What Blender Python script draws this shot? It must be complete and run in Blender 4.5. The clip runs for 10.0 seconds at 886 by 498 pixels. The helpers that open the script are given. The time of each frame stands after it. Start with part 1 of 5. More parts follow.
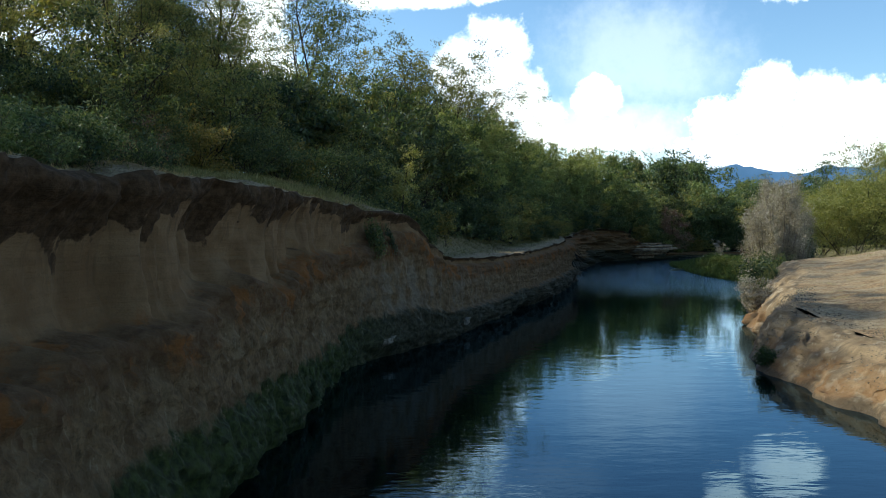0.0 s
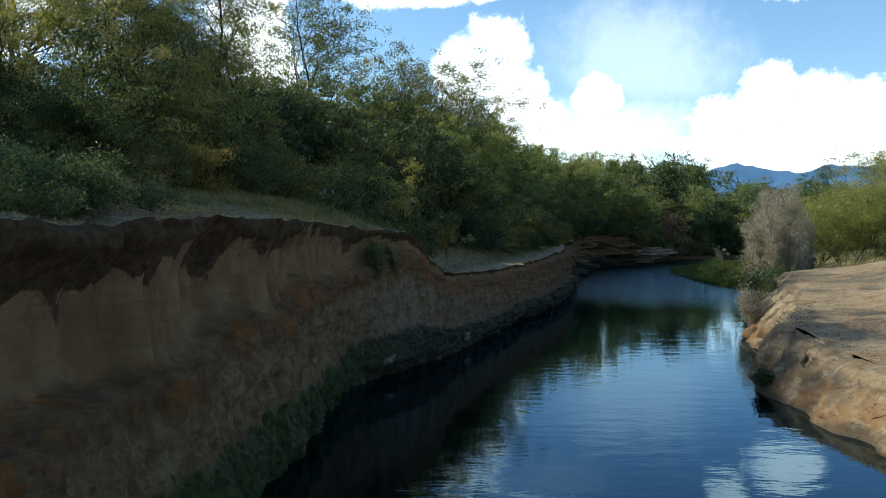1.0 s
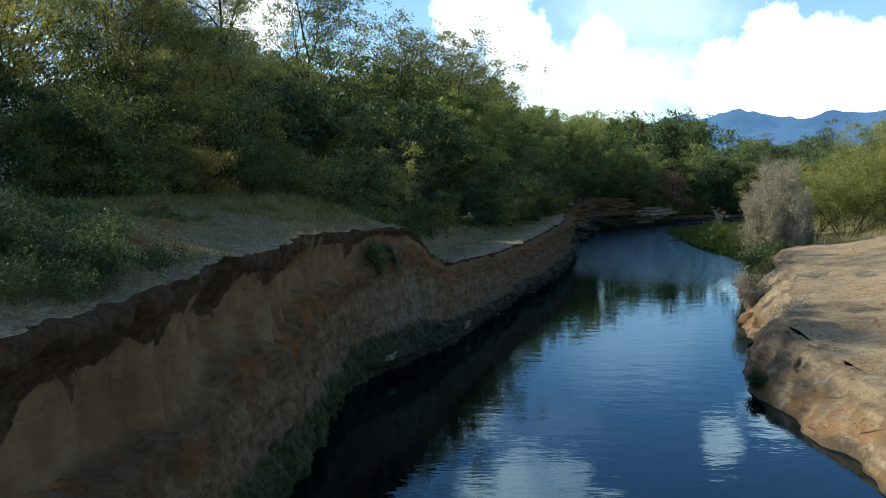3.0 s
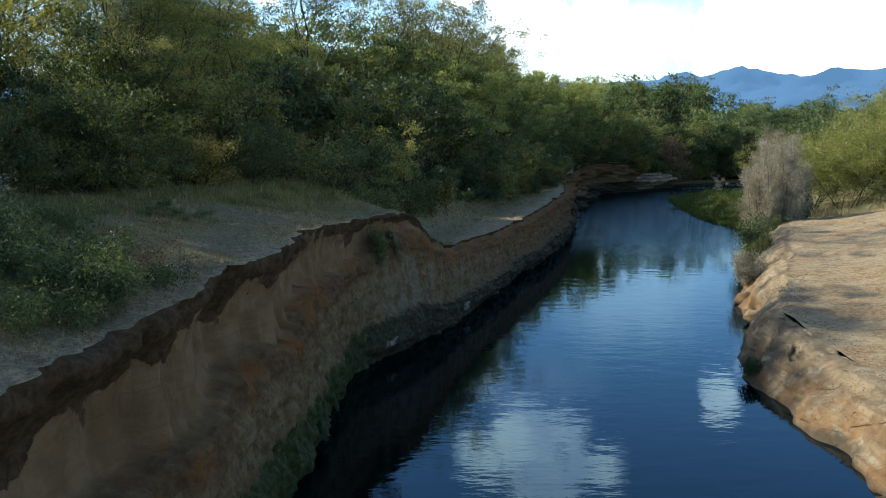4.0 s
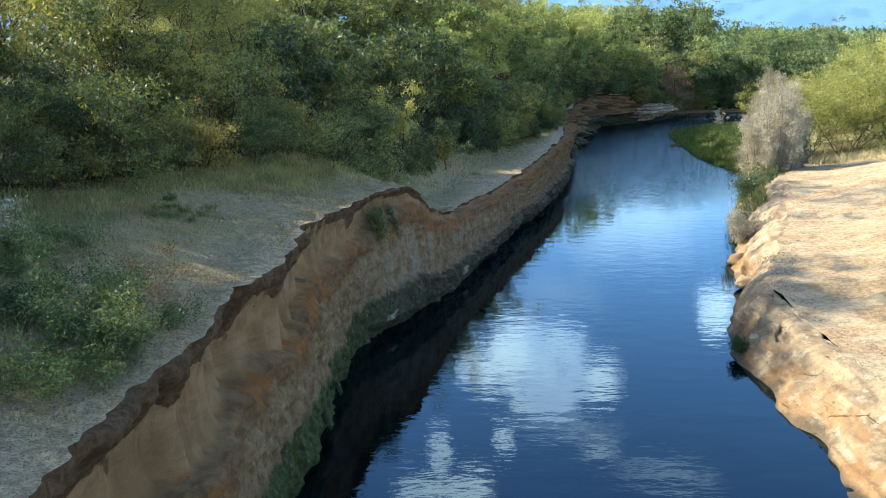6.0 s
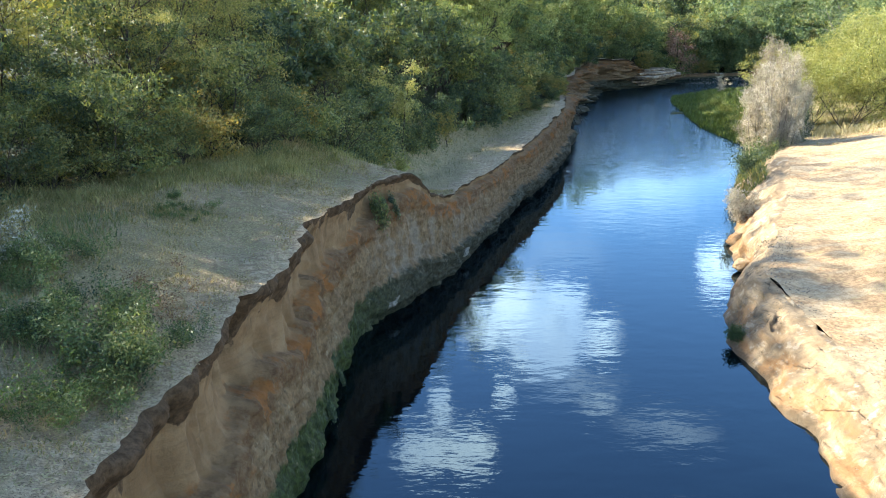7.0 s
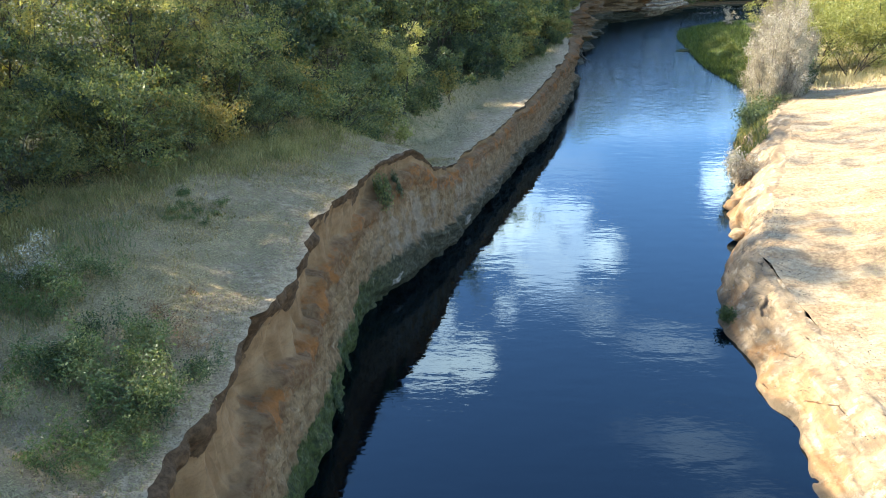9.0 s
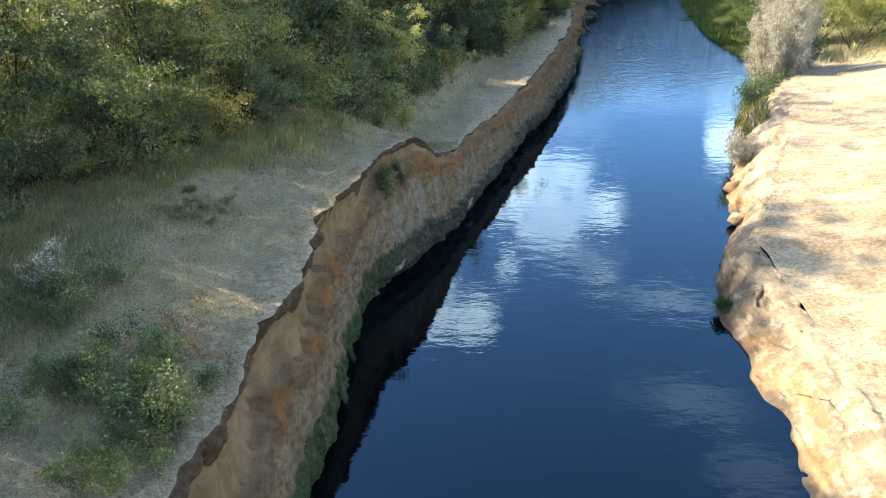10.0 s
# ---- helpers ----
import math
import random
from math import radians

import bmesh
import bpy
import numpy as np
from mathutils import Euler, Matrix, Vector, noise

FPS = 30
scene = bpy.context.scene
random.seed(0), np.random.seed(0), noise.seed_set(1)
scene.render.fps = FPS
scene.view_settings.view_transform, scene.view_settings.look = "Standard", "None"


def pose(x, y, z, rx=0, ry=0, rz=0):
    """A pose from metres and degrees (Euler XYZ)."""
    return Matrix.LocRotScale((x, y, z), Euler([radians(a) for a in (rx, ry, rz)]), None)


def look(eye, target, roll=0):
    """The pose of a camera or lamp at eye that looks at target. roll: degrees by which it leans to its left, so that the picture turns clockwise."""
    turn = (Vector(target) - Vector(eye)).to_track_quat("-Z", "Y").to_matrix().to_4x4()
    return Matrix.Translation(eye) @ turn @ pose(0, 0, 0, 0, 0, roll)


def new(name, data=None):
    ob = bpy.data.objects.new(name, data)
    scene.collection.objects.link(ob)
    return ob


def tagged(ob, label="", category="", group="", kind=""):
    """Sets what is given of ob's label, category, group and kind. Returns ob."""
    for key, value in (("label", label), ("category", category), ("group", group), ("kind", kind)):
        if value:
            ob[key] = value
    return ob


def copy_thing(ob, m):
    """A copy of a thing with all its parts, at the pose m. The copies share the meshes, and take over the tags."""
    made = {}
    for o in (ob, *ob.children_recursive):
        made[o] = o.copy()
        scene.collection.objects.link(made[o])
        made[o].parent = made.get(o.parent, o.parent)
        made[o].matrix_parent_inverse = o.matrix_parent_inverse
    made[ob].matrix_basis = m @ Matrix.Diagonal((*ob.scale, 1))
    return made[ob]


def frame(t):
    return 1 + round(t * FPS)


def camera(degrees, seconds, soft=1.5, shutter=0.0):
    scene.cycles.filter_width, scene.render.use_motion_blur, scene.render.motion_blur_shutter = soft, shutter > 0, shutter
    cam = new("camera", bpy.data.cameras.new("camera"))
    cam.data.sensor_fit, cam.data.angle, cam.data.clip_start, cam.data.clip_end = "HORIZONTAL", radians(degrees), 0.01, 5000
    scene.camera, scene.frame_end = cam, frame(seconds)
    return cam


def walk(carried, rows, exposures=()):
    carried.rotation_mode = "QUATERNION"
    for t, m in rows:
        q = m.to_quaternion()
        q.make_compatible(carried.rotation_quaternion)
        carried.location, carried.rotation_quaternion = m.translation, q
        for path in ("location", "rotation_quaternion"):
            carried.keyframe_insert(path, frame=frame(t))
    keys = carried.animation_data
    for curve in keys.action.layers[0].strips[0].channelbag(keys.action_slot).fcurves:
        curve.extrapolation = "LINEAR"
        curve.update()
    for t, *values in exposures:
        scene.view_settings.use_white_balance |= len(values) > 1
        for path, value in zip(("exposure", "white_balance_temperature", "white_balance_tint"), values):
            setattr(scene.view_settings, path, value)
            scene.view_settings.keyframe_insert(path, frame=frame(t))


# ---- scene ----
# The river level is z = 0; the camera rises beside a sandy cliff and tilts down.
cam = camera(53.6, 10.0, 0.9)
METRES, EYE, TILT, LEAN, TURN = 9.0, 3.75, -1.6, 0.0, 0.0
ROWS = [
    (0.0, 0.0, 0.0, 0.0, 0.0, 0.0, -0.0),
    (0.5, 0.0003, -0.0059, 0.0281, 0.02, -0.02, -0.01),
    (1.0, 0.0015, -0.0113, 0.0642, 0.04, -0.07, -0.01),
    (1.5, 0.0024, -0.0178, 0.1079, 0.05, -0.13, -0.05),
    (2.0, 0.0016, -0.0253, 0.149, 0.05, -0.91, -0.06),
    (2.5, 0.0002, -0.0316, 0.191, 0.05, -2.23, -0.06),
    (4.0, 0.0001, -0.0569, 0.3276, 0.03, -6.31, -0.04),
    (4.5, 0.003, -0.0661, 0.3805, 0.02, -7.67, -0.04),
    (5.0, 0.005, -0.0762, 0.433, 0.03, -9.08, -0.07),
    (5.5, 0.0037, -0.0841, 0.4847, 0.03, -10.48, -0.08),
    (7.0, 0.0035, -0.099, 0.6461, 0.11, -14.72, -0.08),
    (7.5, 0.0037, -0.1036, 0.7039, 0.17, -16.15, -0.1),
    (8.0, 0.0048, -0.1051, 0.7627, 0.22, -17.55, -0.13),
    (8.5, 0.0059, -0.1058, 0.8199, 0.27, -18.91, -0.14),
    (9.0, 0.0065, -0.1077, 0.8772, 0.34, -20.3, -0.16),
    (9.5, 0.0059, -0.1099, 0.934, 0.42, -21.67, -0.18),
    (10.0, 0.0054, -0.1123, 0.9913, 0.49, -23.04, -0.22),
]
EXPOSURES = [(t, stops, kelvin, tint) for t, stops, kelvin, tint in (
    (0.0, 0.46, 6000, 0), (1.5, 0.46, 6000, 0), (2.5, 0.52, 6000, 1), (4.0, 0.78, 6050, 2), (4.5, 1.04, 6100, 3), (5.0, 1.36, 6150, 4), (5.5, 1.70, 6200, 4), (7.0, 2.44, 6400, 7), (8.5, 2.50, 6500, 8), (10.0, 2.50, 6500, 8))]
walk(cam, [(t, pose(0, 0, EYE, TILT, LEAN, TURN) @ pose(METRES * x, METRES * y, METRES * z, 90 + pitch, roll, yaw)) for t, x, y, z, yaw, pitch, roll in ROWS], EXPOSURES)

# ---- light ----
SUN_AZIMUTH, SUN_ELEVATION = -75.0, 30.5      # degrees from ahead (y), to the right; above the horizon
SUN_STRENGTH, SKY_STRENGTH = 4.8, 0.135


def sun_way():
    a, e = radians(SUN_AZIMUTH), radians(SUN_ELEVATION)
    return Vector((math.sin(a) * math.cos(e), math.cos(a) * math.cos(e), math.sin(e)))


sun = new("sun", bpy.data.lights.new("sun", "SUN"))
sun.data.energy, sun.data.angle, sun.data.color = SUN_STRENGTH, radians(0.53), (1.0, 0.92, 0.78)
sun.matrix_basis = look(sun_way() * 50, (0, 0, 0))


class Nodes:
    """Short hand for node trees."""

    def __init__(self, tree):
        self.tree = tree
        tree.nodes.clear()

    def add(self, kind, **settings):
        node = self.tree.nodes.new(kind)
        for key, value in settings.items():
            setattr(node, key, value)
        return node

    def put(self, socket, value):
        if isinstance(value, bpy.types.NodeSocket):
            self.tree.links.new(value, socket)
        else:
            socket.default_value = value

    def math(self, op, a, b=0.0, c=0.0, clamp=False):
        node = self.add("ShaderNodeMath", operation=op, use_clamp=clamp)
        for socket, value in zip(node.inputs, (a, b, c)):
            self.put(socket, value)
        return node.outputs[0]

    def vec(self, op, a, b=(0, 0, 0)):
        node = self.add("ShaderNodeVectorMath", operation=op)
        self.put(node.inputs[0], a)
        self.put(node.inputs[1], b)
        return node.outputs["Value"] if op in ("LENGTH", "DOT_PRODUCT") else node.outputs[0]

    def ramp(self, fac, stops, mode="LINEAR"):
        node = self.add("ShaderNodeValToRGB")
        el = node.color_ramp.elements
        node.color_ramp.interpolation = mode
        while len(el) < len(stops):
            el.new(0.5)
        for e, (p, c) in zip(el, stops):
            e.position, e.color = p, (c, c, c, 1) if isinstance(c, (int, float)) else (*c, 1)
        self.put(node.inputs[0], fac)
        return node.outputs[0]

    def mix(self, fac, a, b, blend="MIX"):
        node = self.add("ShaderNodeMix", data_type="RGBA", blend_type=blend, clamp_factor=True)
        self.put(node.inputs["Factor"], fac)
        self.put(node.inputs[6], a if isinstance(a, bpy.types.NodeSocket) else (*a, 1))
        self.put(node.inputs[7], b if isinstance(b, bpy.types.NodeSocket) else (*b, 1))
        return node.outputs[2]

    def noise(self, vector, scale, detail=4.0, rough=0.55, distort=0.0):
        node = self.add("ShaderNodeTexNoise")
        self.put(node.inputs["Vector"], vector)
        for key, value in (("Scale", scale), ("Detail", detail), ("Roughness", rough), ("Distortion", distort)):
            node.inputs[key].default_value = value
        return node.outputs["Fac"]

    def voronoi(self, vector, scale, feature="F1", out="Distance"):
        node = self.add("ShaderNodeTexVoronoi", feature=feature)
        self.put(node.inputs["Vector"], vector)
        node.inputs["Scale"].default_value = scale
        return node.outputs[out]

    def span(self, value, a, b, c=0.0, d=1.0):
        node = self.add("ShaderNodeMapRange", interpolation_type="SMOOTHSTEP")
        for socket, v in zip(node.inputs, (value, a, b, c, d)):
            self.put(socket, v)
        return node.outputs[0]

    def bump(self, height, strength, distance, normal=None):
        node = self.add("ShaderNodeBump")
        self.put(node.inputs["Height"], height)
        node.inputs["Strength"].default_value, node.inputs["Distance"].default_value = strength, distance
        if normal is not None:
            self.put(node.inputs["Normal"], normal)
        return node.outputs[0]


def build_world():
    world = bpy.data.worlds.new("world")
    scene.world = world
    world.use_nodes = True
    n = Nodes(world.node_tree)
    sky = n.add("ShaderNodeTexSky", sky_type="NISHITA", sun_disc=False, sun_elevation=radians(SUN_ELEVATION), sun_rotation=radians(SUN_AZIMUTH))
    sky.air_density, sky.dust_density, sky.ozone_density, sky.altitude = 1.0, 0.3, 3.2, 200
    way = n.add("ShaderNodeTexCoord").outputs["Generated"]
    split = n.add("ShaderNodeSeparateXYZ")
    n.put(split.inputs[0], way)
    az = n.math("MULTIPLY", n.math("ARCTAN2", split.outputs[0], split.outputs[1]), 180 / math.pi)
    el = n.math("MULTIPLY", n.math("ARCSINE", split.outputs[2]), 180 / math.pi)
    # cumulus heaps: azimuth, elevation, half width, half height in degrees
    heaps = [(3.6, 11.2, 2.5, 2.3), (1.4, 9.6, 2.6, 2.6), (4.6, 8.4, 2.8, 2.6), (6.3, 6.8, 2.4, 1.7), (9.8, 8.0, 2.0, 1.5), (9.0, 5.6, 5.5, 1.3), (20.4, 7.4, 2.2, 2.5), (17.6, 6.3, 2.2, 1.7),
             (23.2, 6.6, 2.8, 2.6), (27.2, 6.0, 4.5, 2.8), (21.0, 4.6, 8.0, 1.8), (21.2, 14.6, 3.0, 1.5), (-2.4, 14.6, 4.6, 1.1), (-0.5, 16.6, 4.6, 0.9), (3.0, 14.6, 1.6, 0.8), (-12.5, 12.0, 3.6, 4.0),
             (5.4, 20.3, 2.9, 2.6), (8.2, 19.7, 2.1, 2.0), (9.8, 21.7, 2.8, 1.5), (2.4, 21.2, 2.2, 1.8), (7.2, 23.2, 2.4, 1.4), (7.0, 21.3, 2.3, 1.8), (17.9, 16.6, 1.5, 1.8),
             (1.6, 29.2, 1.9, 1.5), (-1.2, 29.3, 2.3, 1.4), (-0.2, 26.6, 1.1, 1.4), (4.3, 25.6, 0.8, 0.6), (-30, 14, 12, 7), (45, 12, 9, 6)]
    # thin veils: the same, and how much of the sky each covers
    veils = [(11.0, 25.9, 1.8, 0.7, 0.45), (15.5, 27.0, 4.2, 0.9, 0.3), (18.5, 33.0, 6.0, 1.6, 0.16), (23.5, 36.5, 4.0, 2.0, 0.14), (8.5, 24.6, 4.0, 1.0, 0.3), (9.0, 5.5, 12.0, 3.2, 0.45), (12.5, 10.5, 7.5, 4.5, 0.26), (7.0, 16.5, 5.0, 2.0, 0.12)]
    drift = n.vec("ADD", way, (3.1, 1.7, 0.4))
    wob = n.noise(drift, 14.0, 7.0, 0.6)
    wob2 = n.noise(n.vec("ADD", drift, (0.37, 0.21, 0.55)), 6.3, 5.0, 0.55)

    def nearness(a0, e0, wa, we):
        da = n.math("MULTIPLY", n.math("SUBTRACT", az, a0), 1.0 / wa)
        de = n.math("MULTIPLY", n.math("SUBTRACT", el, e0), 1.0 / we)
        return n.math("SUBTRACT", 1.0, n.math("SQRT", n.math("ADD", n.math("MULTIPLY", da, da), n.math("MULTIPLY", de, de))))

    best = None
    for heap in heaps:
        f = nearness(*heap)
        best = f if best is None else n.math("MAXIMUM", best, f)
    ragged = n.math("ADD", n.math("MULTIPLY", n.math("SUBTRACT", wob, 0.5), 1.5), n.math("MULTIPLY", n.math("SUBTRACT", wob2, 0.5), 0.5))
    ragged = n.math("ADD", ragged, n.math("MULTIPLY", n.math("SUBTRACT", n.noise(way, 44.0, 6.0, 0.65), 0.5), 1.1))
    dens = n.math("ADD", best, ragged)
    cover = n.math("MULTIPLY", n.span(dens, -0.04, 0.34), n.span(best, -0.7, -0.25))
    for *heap, share in veils:
        thin = n.math("MULTIPLY", n.span(n.math("ADD", nearness(*heap), n.math("MULTIPLY", ragged, 0.6)), -0.15, 0.75), share)
        cover = n.math("MAXIMUM", cover, thin)
    shade = n.span(n.noise(n.vec("ADD", way, (0.02, 0, 0.03)), 11.0, 5.0, 0.6), 0.36, 0.56, 0.0, 1.0)
    tone = n.mix(shade, (0.62, 0.68, 0.80), (1.0, 0.985, 0.96))
    sky_bg = n.add("ShaderNodeBackground")
    n.put(sky_bg.inputs[0], sky.outputs[0])
    sky_bg.inputs[1].default_value = SKY_STRENGTH
    cloud_bg = n.add("ShaderNodeBackground")
    n.put(cloud_bg.inputs[0], tone)
    cloud_bg.inputs[1].default_value = 1.45
    mixer = n.add("ShaderNodeMixShader")
    n.put(mixer.inputs[0], n.math("MULTIPLY", cover, n.span(el, 0.0, 3.0)))
    n.put(mixer.inputs[1], sky_bg.outputs[0])
    n.put(mixer.inputs[2], cloud_bg.outputs[0])
    n.put(n.add("ShaderNodeOutputWorld").inputs[0], mixer.outputs[0])


build_world()


# ---- materials ----
def material(name):
    m = bpy.data.materials.new(name)
    m.use_nodes = True
    n = Nodes(m.node_tree)
    shader = n.add("ShaderNodeBsdfPrincipled")
    shader.inputs["Specular IOR Level"].default_value = 0.12
    out = n.add("ShaderNodeOutputMaterial")
    n.put(out.inputs[0], shader.outputs[0])
    return m, n, shader, out


def place(n):
    """World position; every mesh of the setting is built in world space."""
    return n.add("ShaderNodeNewGeometry").outputs["Position"]


def attribute(n, name):
    return n.add("ShaderNodeAttribute", attribute_name=name).outputs["Fac"]


def cliff_material():
    m, n, shader, _ = material("cliff_sand")
    p = place(n)
    h, moss_at = attribute(n, "depth"), attribute(n, "moss")
    broad = n.noise(p, 0.6, 4)
    patch = n.noise(p, 2.1, 5, 0.6)
    fine = n.noise(p, 8.0, 7, 0.7)
    grain = n.noise(p, 38.0, 4, 0.7)
    streak = n.noise(n.vec("MULTIPLY", p, (4.0, 4.0, 0.5)), 1.0, 5, 0.6, 0.3)
    thin = n.noise(n.vec("MULTIPLY", p, (5.2, 5.2, 3.8)), 1.0, 6, 0.66, 0.3)
    strata = n.noise(n.vec("MULTIPLY", p, (0.4, 0.4, 8.0)), 1.0, 5, 0.6, 0.2)
    hw = n.math("ADD", h, n.math("MULTIPLY", n.math("SUBTRACT", broad, 0.5), 0.30))
    hs = n.math("ADD", hw, n.math("MULTIPLY", n.math("SUBTRACT", streak, 0.5), 0.14))
    # smooth tan sand above, crumbly grey-brown sand below
    upper = n.mix(n.span(patch, 0.35, 0.65), (0.139, 0.082, 0.039), (0.189, 0.119, 0.061))
    upper = n.mix(n.math("MULTIPLY", n.span(strata, 0.54, 0.66), 0.2), upper, (0.084, 0.047, 0.019))
    lower = n.mix(n.span(thin, 0.36, 0.64), (0.108, 0.064, 0.030), (0.190, 0.122, 0.062))
    lower = n.mix(n.math("MULTIPLY", n.span(patch, 0.48, 0.66), 0.6), lower, (0.215, 0.150, 0.084))
    lower = n.mix(n.math("MULTIPLY", n.span(n.noise(p, 4.5, 6, 0.66), 0.55, 0.68), 0.5), lower, (0.052, 0.030, 0.015))
    # claw-like scratches that run steeply down, and small dark pits
    slope = n.noise(n.vec("MULTIPLY", p, (15.0, 13.0, 2.6)), 1.0, 4, 0.6, 0.8)
    cross = n.noise(n.vec("MULTIPLY", p, (9.0, 5.0, 16.0)), 1.0, 5, 0.7, 0.5)
    lower = n.mix(n.math("MULTIPLY", n.span(slope, 0.56, 0.68), n.span(patch, 0.42, 0.62, 0.05, 0.6)), lower, (0.275, 0.212, 0.135))
    lower = n.mix(n.math("MULTIPLY", n.span(slope, 0.42, 0.34), n.span(patch, 0.6, 0.4, 0.1, 0.5)), lower, (0.062, 0.038, 0.019))
    lower = n.mix(n.math("MULTIPLY", n.span(cross, 0.60, 0.70), 0.6), lower, (0.045, 0.030, 0.016))
    split = n.add("ShaderNodeSeparateXYZ")
    n.put(split.inputs[0], p)
    chalk = n.math("MULTIPLY", n.math("MULTIPLY", n.span(split.outputs[1], 22.5, 25.0), n.span(split.outputs[1], 36.0, 31.0)), n.span(n.noise(n.vec("MULTIPLY", p, (1.3, 1.3, 0.55)), 1.0, 5, 0.65), 0.46, 0.62))
    lower = n.mix(n.math("MULTIPLY", chalk, 0.6), lower, n.mix(fine, (0.143, 0.109, 0.076), (0.260, 0.214, 0.160)))
    hs = n.math("ADD", h, n.math("ADD", n.math("MULTIPLY", n.math("SUBTRACT", streak, 0.5), 0.12), n.math("MULTIPLY", n.math("SUBTRACT", patch, 0.5), 0.08)))
    body = n.mix(n.span(hs, 0.40, 0.43), upper, lower)
    band = n.math("MULTIPLY", n.span(hs, 0.38, 0.42), n.span(hs, 0.56, 0.45))
    body = n.mix(n.math("MULTIPLY", band, n.span(fine, 0.3, 0.7, 0.35, 0.85)), body, (0.080, 0.039, 0.017))
    rust = n.math("MULTIPLY", n.math("MULTIPLY", n.span(hs, 0.35, 0.42), n.span(hs, 0.56, 0.46)), n.span(n.noise(p, 1.3, 5, 0.65), 0.49, 0.58))
    body = n.mix(n.math("MULTIPLY", rust, 0.85), body, n.mix(fine, (0.143, 0.055, 0.015), (0.235, 0.099, 0.029)))
    ochre = n.math("MULTIPLY", n.math("MULTIPLY", n.span(split.outputs[1], 30.0, 50.0), n.span(patch, 0.40, 0.60)), 0.45)
    body = n.mix(ochre, body, n.mix(fine, (0.071, 0.034, 0.012), (0.168, 0.084, 0.032)))
    stain = n.math("MULTIPLY", n.span(streak, 0.55, 0.62), n.span(hs, 0.42, 0.05))
    body = n.mix(n.math("MULTIPLY", stain, 0.6), body, (0.063, 0.038, 0.019))
    dip = n.math("ADD", n.math("ADD", h, n.math("MULTIPLY", n.math("SUBTRACT", patch, 0.5), 0.20)), n.math("MULTIPLY", n.math("SUBTRACT", broad, 0.5), 0.62))
    body = n.mix(n.span(dip, 0.150, 0.138), body, n.mix(n.span(fine, 0.35, 0.65), (0.032, 0.019, 0.009), (0.080, 0.048, 0.025)))
    # green bloom in damp hollows, dark moss at the toe
    bloom = n.math("MULTIPLY", n.math("MULTIPLY", n.span(hs, 0.42, 0.5), n.span(n.noise(p, 0.9, 4, 0.6), 0.62, 0.72)), 0.3)
    body = n.mix(bloom, body, (0.042, 0.042, 0.013))
    wet = n.span(n.math("ADD", moss_at, n.math("MULTIPLY", n.math("SUBTRACT", patch, 0.5), 0.20)), -0.02, 0.03)
    moss = n.mix(n.span(split.outputs[1], 21.0, 26.0), n.mix(n.span(fine, 0.35, 0.65), (0.012, 0.016, 0.004), (0.046, 0.056, 0.012)), n.mix(n.span(fine, 0.35, 0.65), (0.018, 0.017, 0.008), (0.059, 0.050, 0.027)))
    moss = n.mix(n.math("MULTIPLY", n.span(fine, 0.54, 0.62), n.span(patch, 0.57, 0.64)), moss, (0.126, 0.097, 0.060))
    body = n.mix(wet, body, moss)
    body = n.mix(n.math("MULTIPLY", n.span(grain, 0.5, 0.75), 0.3), body, (0.034, 0.024, 0.013))
    n.put(shader.inputs["Base Color"], body)
    n.put(shader.inputs["Roughness"], n.math("SUBTRACT", 0.95, n.math("MULTIPLY", wet, 0.25)))
    low = n.span(hs, 0.36, 0.48, 0.25, 1.0)
    rough = n.math("ADD", n.math("MULTIPLY", fine, 1.0), n.math("ADD", n.math("MULTIPLY", thin, 0.18), n.math("ADD", n.math("MULTIPLY", n.voronoi(p, 8.0), 0.4), n.math("ADD", n.math("MULTIPLY", slope, 0.12), n.math("MULTIPLY", cross, -0.5)))))
    rough = n.math("ADD", n.math("MULTIPLY", rough, n.math("MULTIPLY", low, n.math("SUBTRACT", 1.0, n.math("MULTIPLY", wet, 0.35)))), n.math("MULTIPLY", strata, 0.5))
    n.put(shader.inputs["Normal"], n.bump(n.math("ADD", rough, n.math("MULTIPLY", grain, 0.15)), 1.0, 0.07))
    return m


